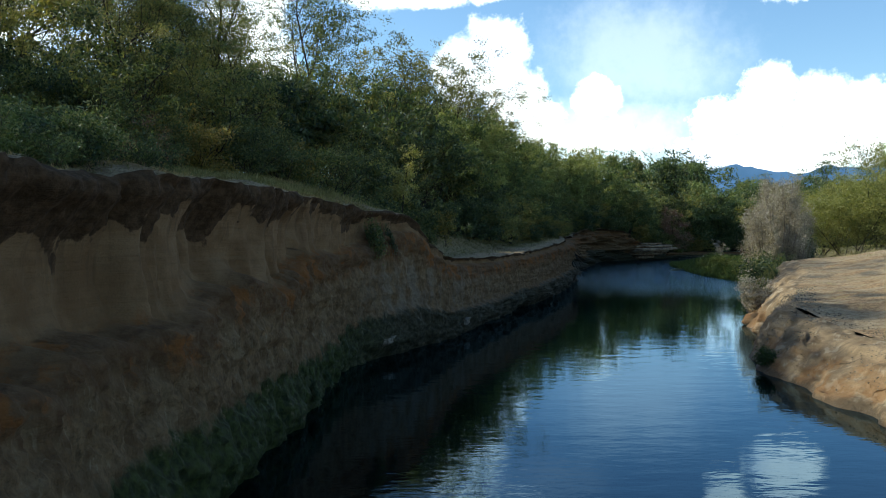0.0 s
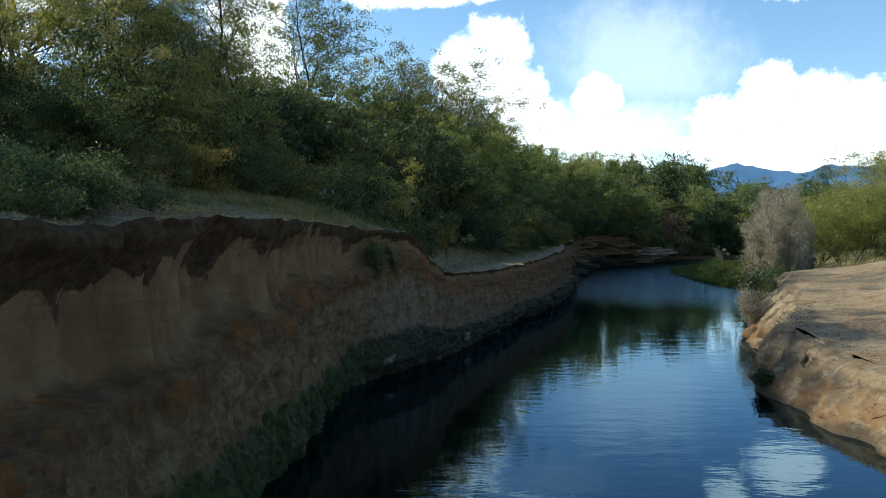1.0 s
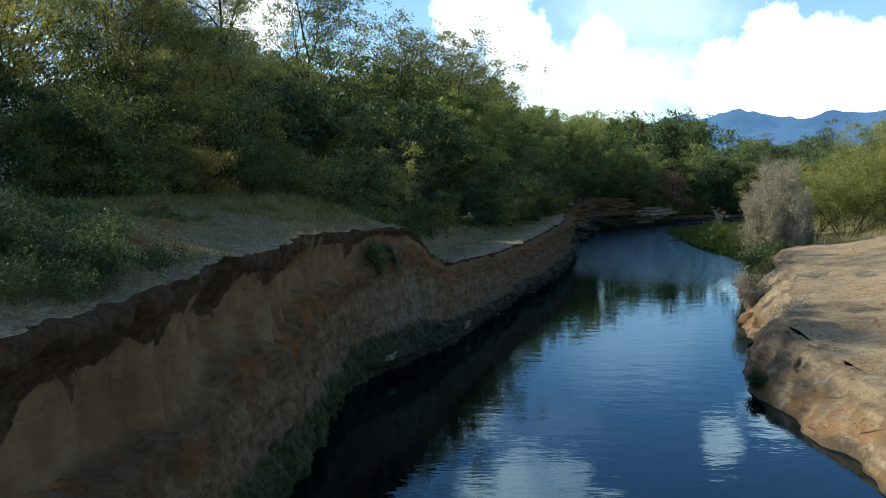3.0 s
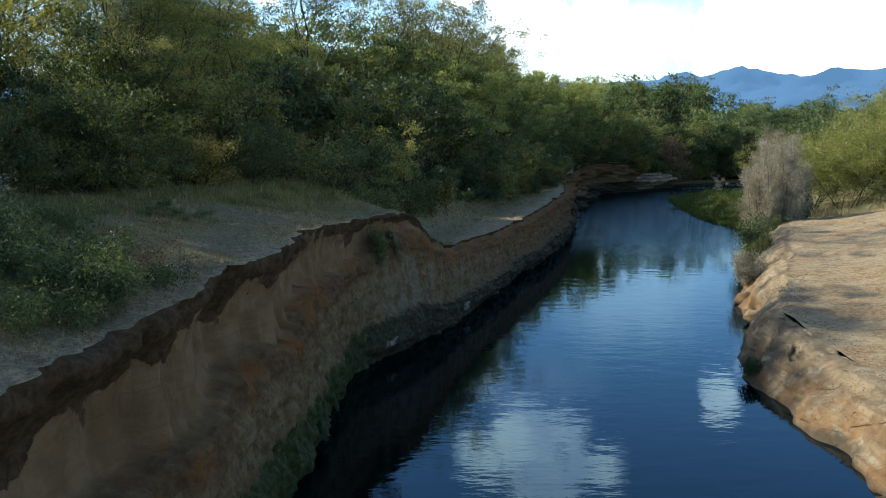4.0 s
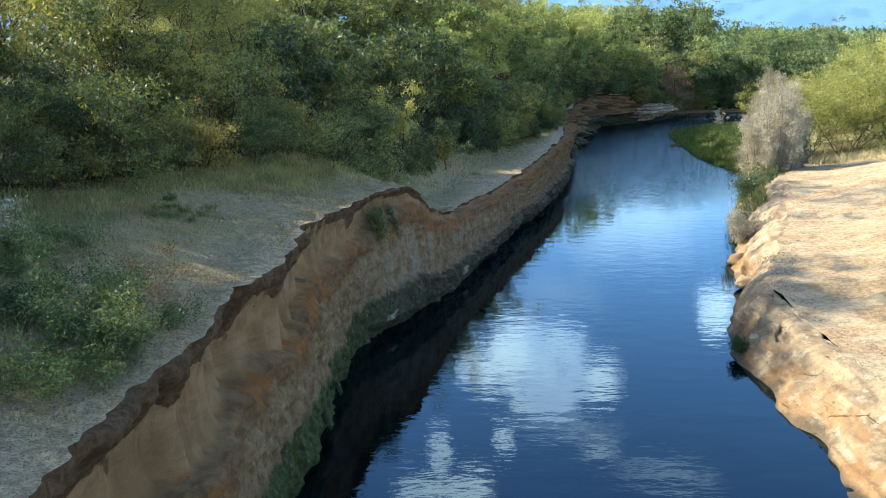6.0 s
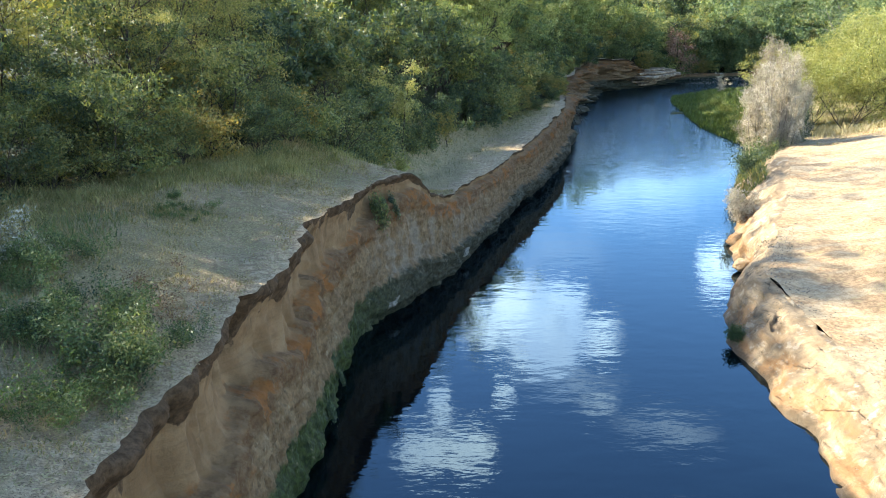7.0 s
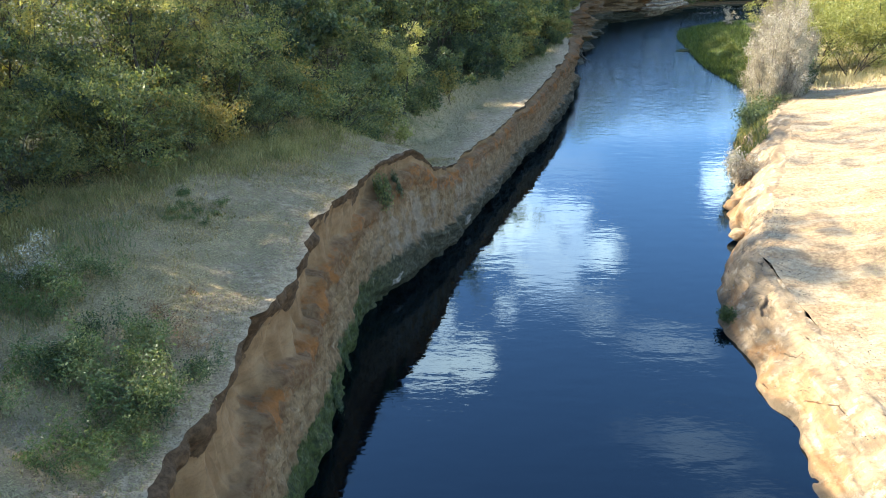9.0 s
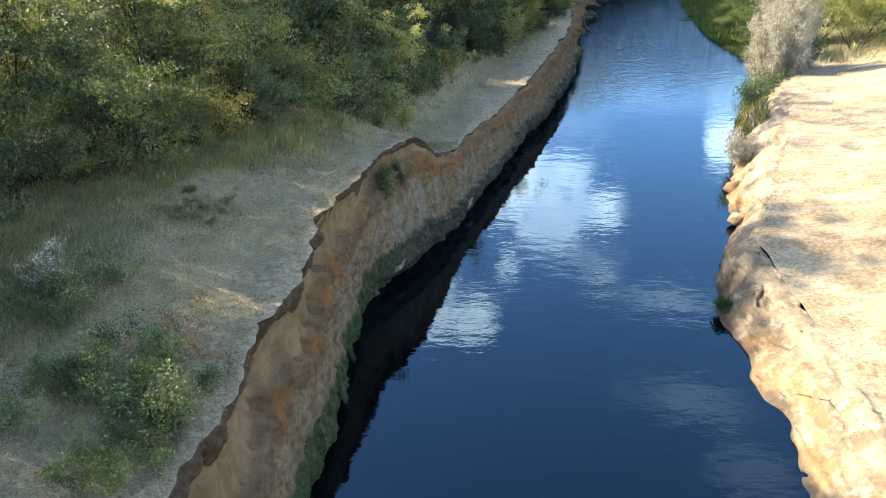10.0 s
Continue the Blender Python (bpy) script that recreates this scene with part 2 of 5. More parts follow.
def ground_material():
    m, n, shader, _ = material("sandy_turf")
    p = place(n)
    turf, pale = attribute(n, "turf"), attribute(n, "pale")
    mid = n.noise(p, 1.5, 4)
    fine = n.noise(p, 7.0, 6, 0.72)
    grit = n.noise(n.vec("MULTIPLY", p, (1.0, 1.5, 1.0)), 26.0, 5, 0.75)
    speck = n.noise(p, 70.0, 3, 0.7)
    sand = n.mix(n.span(fine, 0.34, 0.66), (0.25, 0.175, 0.10), (0.47, 0.35, 0.215))
    sand = n.mix(n.math("MULTIPLY", n.span(grit, 0.5, 0.62), 0.75), sand, (0.075, 0.058, 0.036))
    warm = n.mix(n.span(fine, 0.34, 0.66), (0.295, 0.212, 0.125), (0.448, 0.348, 0.218))
    warm = n.mix(n.math("MULTIPLY", n.span(grit, 0.52, 0.64), 0.6), warm, (0.153, 0.116, 0.068))
    warm = n.mix(n.math("MULTIPLY", n.span(mid, 0.5, 0.68), 0.6), warm, (0.248, 0.195, 0.130))
    # orange-tan mottling stretched along x, which also paints shade streaks on the meadow
    drift = n.noise(n.vec("MULTIPLY", p, (0.35, 1.1, 1.0)), 1.0, 5, 0.6, 0.4)
    warm = n.mix(n.math("MULTIPLY", n.span(drift, 0.44, 0.58), 0.85), warm, n.mix(n.span(fine, 0.36, 0.62), (0.201, 0.124, 0.065), (0.389, 0.260, 0.142)))
    warm = n.mix(n.math("MULTIPLY", n.span(n.noise(n.vec("MULTIPLY", p, (1.0, 2.6, 1.0)), 1.6, 5, 0.65), 0.54, 0.66), 0.55), warm, (0.177, 0.124, 0.073))
    sand = n.mix(pale, sand, warm)
    straw = n.mix(n.span(grit, 0.35, 0.62), (0.135, 0.10, 0.05), (0.37, 0.285, 0.15))
    straw = n.mix(n.math("MULTIPLY", pale, 0.7), straw, (0.38, 0.29, 0.13))
    green = n.mix(n.span(grit, 0.35, 0.65), (0.022, 0.036, 0.012), (0.11, 0.125, 0.045))
    cover = n.math("ADD", turf, n.math("ADD", n.math("MULTIPLY", n.math("SUBTRACT", mid, 0.5), 1.5), n.math("MULTIPLY", n.math("SUBTRACT", fine, 0.5), 1.0)))
    base = n.mix(n.span(cover, 0.1, 0.4), sand, straw)
    base = n.mix(n.math("MULTIPLY", n.span(cover, 0.62, 1.1), 0.7), base, green)
    # floor under the wood: dark litter, deepened to near black for the wood's shade
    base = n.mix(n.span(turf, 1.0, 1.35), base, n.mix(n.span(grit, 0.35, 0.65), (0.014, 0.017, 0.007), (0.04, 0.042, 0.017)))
    base = n.mix(n.math("MULTIPLY", n.span(speck, 0.55, 0.7), 0.4), base, (0.05, 0.04, 0.025))
    n.put(shader.inputs["Base Color"], base)
    shader.inputs["Roughness"].default_value = 0.95
    height = n.math("ADD", n.math("MULTIPLY", fine, 1.2), n.math("ADD", grit, n.math("MULTIPLY", speck, 0.25)))
    n.put(shader.inputs["Normal"], n.bump(height, 1.0, 0.045))
    return m


def bank_material():
    m, n, shader, _ = material("bank_sandstone")
    p = place(n)
    fine = n.noise(p, 7.0, 7, 0.72)
    mid = n.noise(p, 1.2, 5, 0.62, 0.6)
    grain = n.noise(p, 34.0, 4, 0.72)
    lay = n.noise(n.vec("MULTIPLY", p, (0.8, 0.8, 9.0)), 1.0, 5, 0.6, 0.4)
    base = n.mix(n.span(mid, 0.38, 0.62), (0.180, 0.128, 0.076), (0.321, 0.233, 0.139))
    base = n.mix(n.math("MULTIPLY", n.span(fine, 0.5, 0.64), 0.6), base, (0.132, 0.105, 0.073))
    base = n.mix(n.math("MULTIPLY", n.span(n.noise(p, 2.6, 5, 0.65), 0.54, 0.64), 0.7), base, (0.377, 0.310, 0.219))
    base = n.mix(n.math("MULTIPLY", n.span(lay, 0.54, 0.66), 0.45), base, (0.137, 0.085, 0.043))
    # thin cracks between slabs
    wave = n.noise(p, 2.0, 4, 0.6)
    shift = n.add("ShaderNodeCombineXYZ")
    n.put(shift.inputs[0], n.math("MULTIPLY", wave, 0.7))
    n.put(shift.inputs[1], n.math("MULTIPLY", wave, -0.5))
    warp = n.vec("ADD", p, shift.outputs[0])
    crack = n.span(n.voronoi(n.vec("MULTIPLY", warp, (1.0, 0.7, 1.6)), 0.9, "DISTANCE_TO_EDGE"), 0.022, 0.004)
    crack = n.math("MULTIPLY", crack, n.span(n.noise(p, 1.4, 3), 0.56, 0.64))
    base = n.mix(n.math("MULTIPLY", crack, 0.8), base, (0.048, 0.035, 0.022))
    z = n.add("ShaderNodeSeparateXYZ")
    n.put(z.inputs[0], p)
    zz = n.math("ADD", z.outputs[2], n.math("MULTIPLY", n.math("SUBTRACT", n.noise(p, 1.1, 5, 0.6), 0.5), 0.8))
    rust = n.math("MULTIPLY", n.span(zz, 0.95, 0.5), n.span(n.noise(p, 1.0, 4, 0.6), 0.40, 0.54))
    base = n.mix(n.math("MULTIPLY", rust, 0.6), base, (0.217, 0.105, 0.036))
    base = n.mix(n.math("MULTIPLY", n.span(zz, 0.2, 0.02), 0.8), base, (0.068, 0.050, 0.030))
    base = n.mix(n.math("MULTIPLY", n.span(grain, 0.54, 0.7), 0.45), base, (0.088, 0.066, 0.040))
    base = n.mix(n.span(z.outputs[1], 44.0, 52.0), base, n.mix(n.span(fine, 0.4, 0.6), (0.021, 0.023, 0.009), (0.072, 0.078, 0.025)))
    n.put(shader.inputs["Base Color"], base)
    n.put(shader.inputs["Roughness"], n.span(z.outputs[2], 0.02, 0.2, 0.55, 0.93))
    height = n.math("ADD", n.math("ADD", n.math("MULTIPLY", fine, 1.2), n.math("MULTIPLY", lay, 0.7)), n.math("SUBTRACT", n.math("MULTIPLY", grain, 0.25), n.math("MULTIPLY", crack, 0.8)))
    n.put(shader.inputs["Normal"], n.bump(height, 1.0, 0.07))
    return m


def water_material():
    m, n, shader, out = material("river_water")
    p = place(n)
    split = n.add("ShaderNodeSeparateXYZ")
    n.put(split.inputs[0], p)
    patch = n.span(n.noise(p, 0.12, 3, 0.5, 0.5), 0.42, 0.62, 0.35, 1.0)
    swell = n.noise(n.vec("MULTIPLY", p, (0.9, 1.7, 1.0)), 1.0, 3, 0.5)
    rip = n.noise(n.vec("MULTIPLY", p, (3.2, 7.5, 1.0)), 1.0, 3, 0.55, 0.5)
    height = n.math("ADD", n.math("MULTIPLY", swell, 0.9), n.math("MULTIPLY", n.math("MULTIPLY", rip, patch), 0.32))
    chop = n.math("MULTIPLY", n.noise(n.vec("MULTIPLY", p, (1.5, 3.4, 1.0)), 1.0, 4, 0.6, 0.8), n.span(split.outputs[1], 40.0, 78.0, 0.0, 22.0))
    normal = n.bump(n.math("ADD", height, chop), 0.32, 0.02)
    shader.inputs["Base Color"].default_value = (0.0004, 0.0012, 0.0021, 1)
    shader.inputs["Specular IOR Level"].default_value = 0.0
    shader.inputs["Roughness"].default_value = 1.0
    gloss = n.add("ShaderNodeBsdfGlossy")
    gloss.inputs["Color"].default_value = (0.56, 0.80, 1.0, 1)
    gloss.inputs["Roughness"].default_value = 0.02
    n.put(gloss.inputs["Normal"], normal)
    edge = n.add("ShaderNodeFresnel")
    edge.inputs["IOR"].default_value = 1.42
    n.put(edge.inputs["Normal"], normal)
    mixer = n.add("ShaderNodeMixShader")
    n.put(mixer.inputs[0], edge.outputs[0])
    n.put(mixer.inputs[1], shader.outputs[0])
    n.put(mixer.inputs[2], gloss.outputs[0])
    n.put(out.inputs[0], mixer.outputs[0])
    return m


def leaf_material(name, colours, translucent=0.38, gloss=0.35):
    m, n, shader, out = material(name)
    info = n.add("ShaderNodeObjectInfo").outputs["Random"]
    isle = n.add("ShaderNodeNewGeometry").outputs["Random Per Island"]
    local = n.add("ShaderNodeTexCoord").outputs["Object"]
    clump = n.noise(local, 1.3, 3)
    f = n.math("ADD", n.math("MULTIPLY", isle, 0.8), n.math("MULTIPLY", n.math("SUBTRACT", clump, 0.40), 1.1))
    f = n.math("ADD", f, n.math("MULTIPLY", n.math("SUBTRACT", info, 0.5), 0.6), clamp=True)
    col = n.ramp(f, [(i / (len(colours) - 1), c) for i, c in enumerate(colours)])
    n.put(shader.inputs["Base Color"], col)
    shader.inputs["Roughness"].default_value = 0.5
    shader.inputs["Specular IOR Level"].default_value = gloss
    trans = n.add("ShaderNodeBsdfTranslucent")
    n.put(trans.inputs[0], n.mix(1.0, col, (1.5, 1.45, 0.7), "MULTIPLY"))
    mixer = n.add("ShaderNodeMixShader")
    mixer.inputs[0].default_value = translucent
    n.put(mixer.inputs[1], shader.outputs[0])
    n.put(mixer.inputs[2], trans.outputs[0])
    n.put(out.inputs[0], mixer.outputs[0])
    return m


def bark_material(name, dark, light):
    m, n, shader, _ = material(name)
    local = n.add("ShaderNodeTexCoord").outputs["Object"]
    g = n.noise(n.vec("MULTIPLY", local, (14, 14, 2.5)), 1.0, 5, 0.65)
    n.put(shader.inputs["Base Color"], n.mix(n.span(g, 0.35, 0.65), dark, light))
    shader.inputs["Roughness"].default_value = 0.9
    n.put(shader.inputs["Normal"], n.bump(g, 0.8, 0.02))
    return m


def mountain_material():
    m, n, shader, out = material("far_mountain")
    p = place(n)
    g = n.noise(p, 0.004, 6, 0.65)
    # near-black base, so that the glow below sets the ridge's tone
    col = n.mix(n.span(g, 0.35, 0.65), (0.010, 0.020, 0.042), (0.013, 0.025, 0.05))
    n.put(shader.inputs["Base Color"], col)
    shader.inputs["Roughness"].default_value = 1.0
    # even blue emission stands in for the haze of distance
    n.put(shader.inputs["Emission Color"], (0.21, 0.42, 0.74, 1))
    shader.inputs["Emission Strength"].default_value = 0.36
    return m


CLIFF, GROUND, BANK, WATER = cliff_material(), ground_material(), bank_material(), water_material()
BARK = bark_material("dark_bark", (0.02, 0.016, 0.012), (0.07, 0.057, 0.043))
GREY_BARK = bark_material("grey_bark", (0.10, 0.085, 0.065), (0.24, 0.21, 0.17))
ROBINIA = leaf_material("robinia_leaf", [(0.036, 0.054, 0.023), (0.092, 0.114, 0.040), (0.165, 0.174, 0.054), (0.295, 0.255, 0.078)])
# lighter green: sun on the slope's crowns is put into the leaf colour
SUN_TINTED = leaf_material("bright_leaf", [(0.06, 0.088, 0.032), (0.14, 0.175, 0.056), (0.23, 0.25, 0.08), (0.34, 0.33, 0.12)])
SHRUB = leaf_material("shrub_leaf", [(0.024, 0.042, 0.024), (0.055, 0.080, 0.036), (0.104, 0.124, 0.048), (0.20, 0.185, 0.066)], 0.4)
YELLOWED = leaf_material("yellowing_leaf", [(0.065, 0.08, 0.028), (0.13, 0.13, 0.04), (0.22, 0.185, 0.05), (0.32, 0.215, 0.06)])
LIME = leaf_material("lime_leaf", [(0.10, 0.115, 0.032), (0.175, 0.185, 0.052), (0.25, 0.245, 0.078), (0.34, 0.30, 0.11)])
SILVER = leaf_material("silver_leaf", [(0.130, 0.106, 0.082), (0.210, 0.174, 0.138), (0.290, 0.250, 0.204), (0.380, 0.335, 0.280)], 0.3)
RUSSET = leaf_material("russet_leaf", [(0.18, 0.09, 0.06), (0.28, 0.15, 0.10), (0.36, 0.21, 0.15), (0.42, 0.28, 0.20)], 0.25)
REED = leaf_material("reed_leaf", [(0.055, 0.08, 0.02), (0.11, 0.145, 0.036), (0.18, 0.20, 0.055), (0.27, 0.26, 0.09)])
GRASS = leaf_material("grass_blade", [(0.070, 0.074, 0.028), (0.135, 0.122, 0.042), (0.245, 0.185, 0.075), (0.42, 0.285, 0.145)], 0.3)
STRAW = leaf_material("dry_grass_blade", [(0.15, 0.13, 0.055), (0.23, 0.19, 0.09), (0.31, 0.26, 0.14), (0.40, 0.34, 0.20)], 0.3)
# leaf green made lighter and bluer, with the haze of distance mixed in
HAZED_LEAF = leaf_material("far_leaf", [(0.036, 0.062, 0.03), (0.075, 0.11, 0.047), (0.13, 0.165, 0.068), (0.20, 0.225, 0.09)])
MOSS = leaf_material("moss_leaf", [(0.03, 0.05, 0.015), (0.056, 0.084, 0.023), (0.09, 0.118, 0.033), (0.13, 0.15, 0.048)])
MOUNTAIN = mountain_material()


# ---- shape helpers ----
def lattice(ix, iy, iz):
    h = (ix.astype(np.int64) * 374761393 + iy.astype(np.int64) * 668265263 + iz.astype(np.int64) * 2147483647 + 1274126177) & 0xFFFFFFFF
    h = ((h ^ (h >> 13)) * 1274126177) & 0xFFFFFFFF
    return ((h ^ (h >> 16)) & 0xFFFF) / 65535.0


def vnoise(x, y, z=0.0):
    """Smooth noise from -1 to 1 on arrays."""
    x, y, z = np.broadcast_arrays(np.asarray(x, float), np.asarray(y, float), np.asarray(z, float))
    ix, iy, iz = np.floor(x), np.floor(y), np.floor(z)
    fx, fy, fz = x - ix, y - iy, z - iz
    fx, fy, fz = (f * f * (3 - 2 * f) for f in (fx, fy, fz))
    v = 0
    for a in (0, 1):
        for b in (0, 1):
            for c in (0, 1):
                v = v + lattice(ix + a, iy + b, iz + c) * (fx if a else 1 - fx) * (fy if b else 1 - fy) * (fz if c else 1 - fz)
    return v * 2 - 1


def fbm(x, y, z=0.0, octaves=4, gain=0.5):
    v, amp = 0, 1.0
    for i in range(octaves):
        k = 2.03 ** i
        v = v + amp * vnoise(np.asarray(x) * k + 17.3 * i, np.asarray(y) * k - 9.1 * i, np.asarray(z) * k + 4.7 * i)
        amp *= gain
    return v


def smooth(v, a, b):
    f = np.clip((np.asarray(v, float) - a) / (b - a), 0, 1)
    return f * f * (3 - 2 * f)


def mesh_of(name, verts, faces, materials, smooth_faces=True):
    """A mesh from numpy arrays; faces all have the same number of corners."""
    me = bpy.data.meshes.new(name)
    verts, faces = np.asarray(verts, np.float32), np.asarray(faces, np.int32)
    k = faces.shape[1]
    me.vertices.add(len(verts))
    me.vertices.foreach_set("co", verts.ravel())
    me.loops.add(faces.size)
    me.loops.foreach_set("vertex_index", faces.ravel())
    me.polygons.add(len(faces))
    me.polygons.foreach_set("loop_start", np.arange(0, faces.size, k, dtype=np.int32))
    me.polygons.foreach_set("use_smooth", np.full(len(faces), smooth_faces))
    for m in materials if isinstance(materials, (list, tuple)) else [materials]:
        me.materials.append(m)
    me.update(calc_edges=True)
    me.validate()
    return me


def grid_faces(rows, cols):
    i = np.arange(rows - 1)[:, None] * cols + np.arange(cols - 1)[None, :]
    i = i.ravel()
    return np.stack([i, i + 1, i + cols + 1, i + cols], 1)


def set_attribute(me, name, values):
    me.attributes.new(name, "FLOAT", "POINT").data.foreach_set("value", np.asarray(values, np.float32).ravel())


# ---- the river's plan: stations along y, each with x or z ----
def curve(*pairs):
    ys, vs = zip(*pairs)
    return lambda y: np.interp(y, ys, vs)


left_water = curve((-300, -4), (0, -3.0), (12, -2.85), (15, -2.72), (19.5, -2.6), (22, -2.45), (23.6, -2.2), (26, -0.9), (30.4, 0.82), (35, 2.2), (40, 3.6), (41.6, 4.6),
                   (48, 6.4), (54, 7.9), (56, 8.5), (58, 8.7), (62, 9.2), (66, 10.0), (70, 11.5), (75, 12.6), (81, 13.6), (84, 14.5), (87, 16.4), (91, 19.6), (96, 24.8), (98, 26), (102, 28), (104, 33), (106, 46), (110, 80), (130, 200), (160, 500), (170, 900))
left_edge = curve((-300, -5.5), (0, -4.2), (9.5, -3.83), (10.2, -3.8), (10.6, -3.46), (13.2, -3.54), (14.5, -3.41), (15.8, -3.0), (17.5, -3.18), (19.2, -3.2), (21, -2.73),
                  (25.1, -1.97), (27.0, -1.1), (27.6, -0.62), (29.7, 0.15), (33.6, 1.3), (36.2, 2.25), (40.5, 3.6), (46, 5.3), (49.5, 6.2), (52, 6.97), (55, 7.6), (58, 7.95), (61, 8.15), (66, 8.45), (70, 8.9), (75, 10.2), (79, 11.6), (82, 12.5),
                  (86, 15.0), (90, 18.2), (92, 20.4), (96, 24.2), (98, 25.2), (102, 27), (104, 31.5), (106, 45), (110, 77), (130, 195), (160, 490), (170, 890))
left_height = curve((-300, 4.3), (0, 4.3), (10, 4.3), (13, 4.4), (19, 4.37), (25, 4.1), (27.0, 4.0), (27.9, 3.1), (30, 2.6), (36, 2.42), (45, 2.5), (60, 2.85), (75, 2.7), (82, 3.0), (86, 3.4), (90, 3.2), (92.5, 1.75), (97, 1.5), (98.5, 0.55), (170, 0.5))
right_water = curve((-300, 7), (0, 7.4), (14.2, 7.75), (16, 8.2), (17, 8.3), (18.4, 8.0), (19.4, 8.15), (21.2, 8.25), (22, 7.95), (25.1, 8.8), (27.6, 9.95), (28.9, 10.5), (32.4, 11.2),
                    (35.4, 12.4), (42.3, 14.4), (50, 17.5), (58, 20), (61, 19.6), (64, 19.5), (68, 19.8), (79, 21), (83, 22.2), (86, 25), (89, 34), (93, 52), (100, 92), (120, 210), (150, 500), (160, 900))
right_edge = curve((-300, 10), (0, 9.9), (18.5, 9.95), (21.4, 9.8), (24.3, 9.7), (27.4, 11.0), (30.3, 12.2), (35, 14.6), (40.4, 16.3), (45, 18.6), (55, 23.5), (65, 24.5), (85, 27),
                   (89, 36), (93, 55), (100, 97), (120, 216), (150, 510), (160, 910))
right_height = curve((-300, 0.9), (0, 0.9), (18.5, 1.1), (21.4, 1.2), (24.3, 1.5), (30, 1.6), (35, 1.8), (40.4, 2.1), (45, 1.95), (51, 1.5), (57, 0.7), (86, 0.5), (92, 1.0), (170, 1.2))


def edge_x(y):
    return left_edge(y) + 0.13 * vnoise(y * 1.1, 3.3) * smooth(y, -5, 8) + 0.07 * vnoise(y * 2.9, 7.1) + 0.04 * vnoise(y * 7.3, 1.7) + (0.55 * vnoise(y * 0.37, 4.4) + 0.3 * vnoise(y * 1.0, 6.4)) * smooth(y, 57, 63) * smooth(y, 97, 90)


def edge_z(y):
    return left_height(y) + 0.35 * vnoise(y * 0.45, 5.5) * smooth(y, 56, 62) * smooth(y, 92, 88) + 0.05 * vnoise(y * 1.7, 8.2) + 0.03 * vnoise(y * 4.1, 2.2)


def plateau_z(x, y):
    """Height of the ground on the cliff's side."""
    d = np.maximum(edge_x(y) - x, 0)
    low = smooth(y, 27.0, 28.5)
    top = 5.0 - 0.9 * smooth(y, 45, 90)
    z0 = edge_z(y)
    d = d * (1 - 0.86 * smooth(y, 96, 102))
    f = (1 - low) * smooth(d, -0.8, 4.5) + low * smooth(d, 2.0, 7.0)
    bumps = (0.07 * vnoise(x * 0.9, y * 0.9) + 0.035 * vnoise(x * 2.6, y * 2.6, 3.0) + 0.016 * vnoise(x * 7, y * 7, 6.0)) * smooth(d, 0.0, 0.5)
    return z0 + (top - z0) * f + bumps + 0.9 * vnoise(x * 0.02, y * 0.02, 1.0) * smooth(d, 20, 80)


def right_x(y):
    return right_edge(y) + 0.12 * vnoise(y * 0.9, 13.3) + 0.06 * vnoise(y * 2.7, 5.1)


RISE = ((-0.42, -0.5), (-0.2, -0.25), (0, -0.04), (0.06, 0.06), (0.2, 0.26), (0.36, 0.52), (0.55, 0.76), (0.75, 0.92), (1.0, 1.0))


def bank_z(x, y):
    """Height of the low bank's slope between the water and the meadow."""
    k = (x - right_water(y)) / (right_edge(y) - right_water(y))
    return np.where(k < 1, right_height(y) * np.interp(k, *zip(*RISE)), meadow_z(x, y))


def meadow_z(x, y):
    """Height of the ground on the low bank's side."""
    d = np.maximum(x - right_x(y), 0)
    bumps = (0.06 * vnoise(x * 0.8, y * 0.8, 9.0) + 0.03 * vnoise(x * 2.4, y * 2.4, 2.0)) * smooth(d, 0, 0.6) + 0.02 * vnoise(x * 5, y * 8, 2.0) * smooth(d, 0, 0.6)
    return right_height(y) + 1.0 * smooth(d, 0, 9) + bumps + 0.8 * vnoise(x * 0.02, y * 0.02, 5.0) * smooth(d, 20, 90)


def wood_x(y):
    """Where the wood begins on the plateau."""
    return np.interp(y, [-40, 8, 17, 20, 22, 24.3, 27, 29, 33, 36, 40, 43, 47, 52, 56, 60, 66, 75, 81, 86, 91, 97, 98.5, 102, 104, 106, 110], [-12, -11.5, -10.2, -8.8, -7.2, -5.6, -4.4, -3.6, -3.2, -2.8, -1.0, 1.0, 3.0, 5.2, 6.9, 7.9, 8.3, 9.9, 12.0, 15.0, 18.2, 23.2, 24.8, 26.8, 32, 45.5, 77])


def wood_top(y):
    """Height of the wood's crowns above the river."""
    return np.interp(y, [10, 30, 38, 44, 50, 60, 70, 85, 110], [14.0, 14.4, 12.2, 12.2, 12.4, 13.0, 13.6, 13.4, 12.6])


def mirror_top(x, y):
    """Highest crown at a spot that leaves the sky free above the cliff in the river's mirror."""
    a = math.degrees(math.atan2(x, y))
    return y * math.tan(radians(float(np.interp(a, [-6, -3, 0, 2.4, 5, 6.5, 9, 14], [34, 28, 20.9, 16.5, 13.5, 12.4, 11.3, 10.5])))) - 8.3


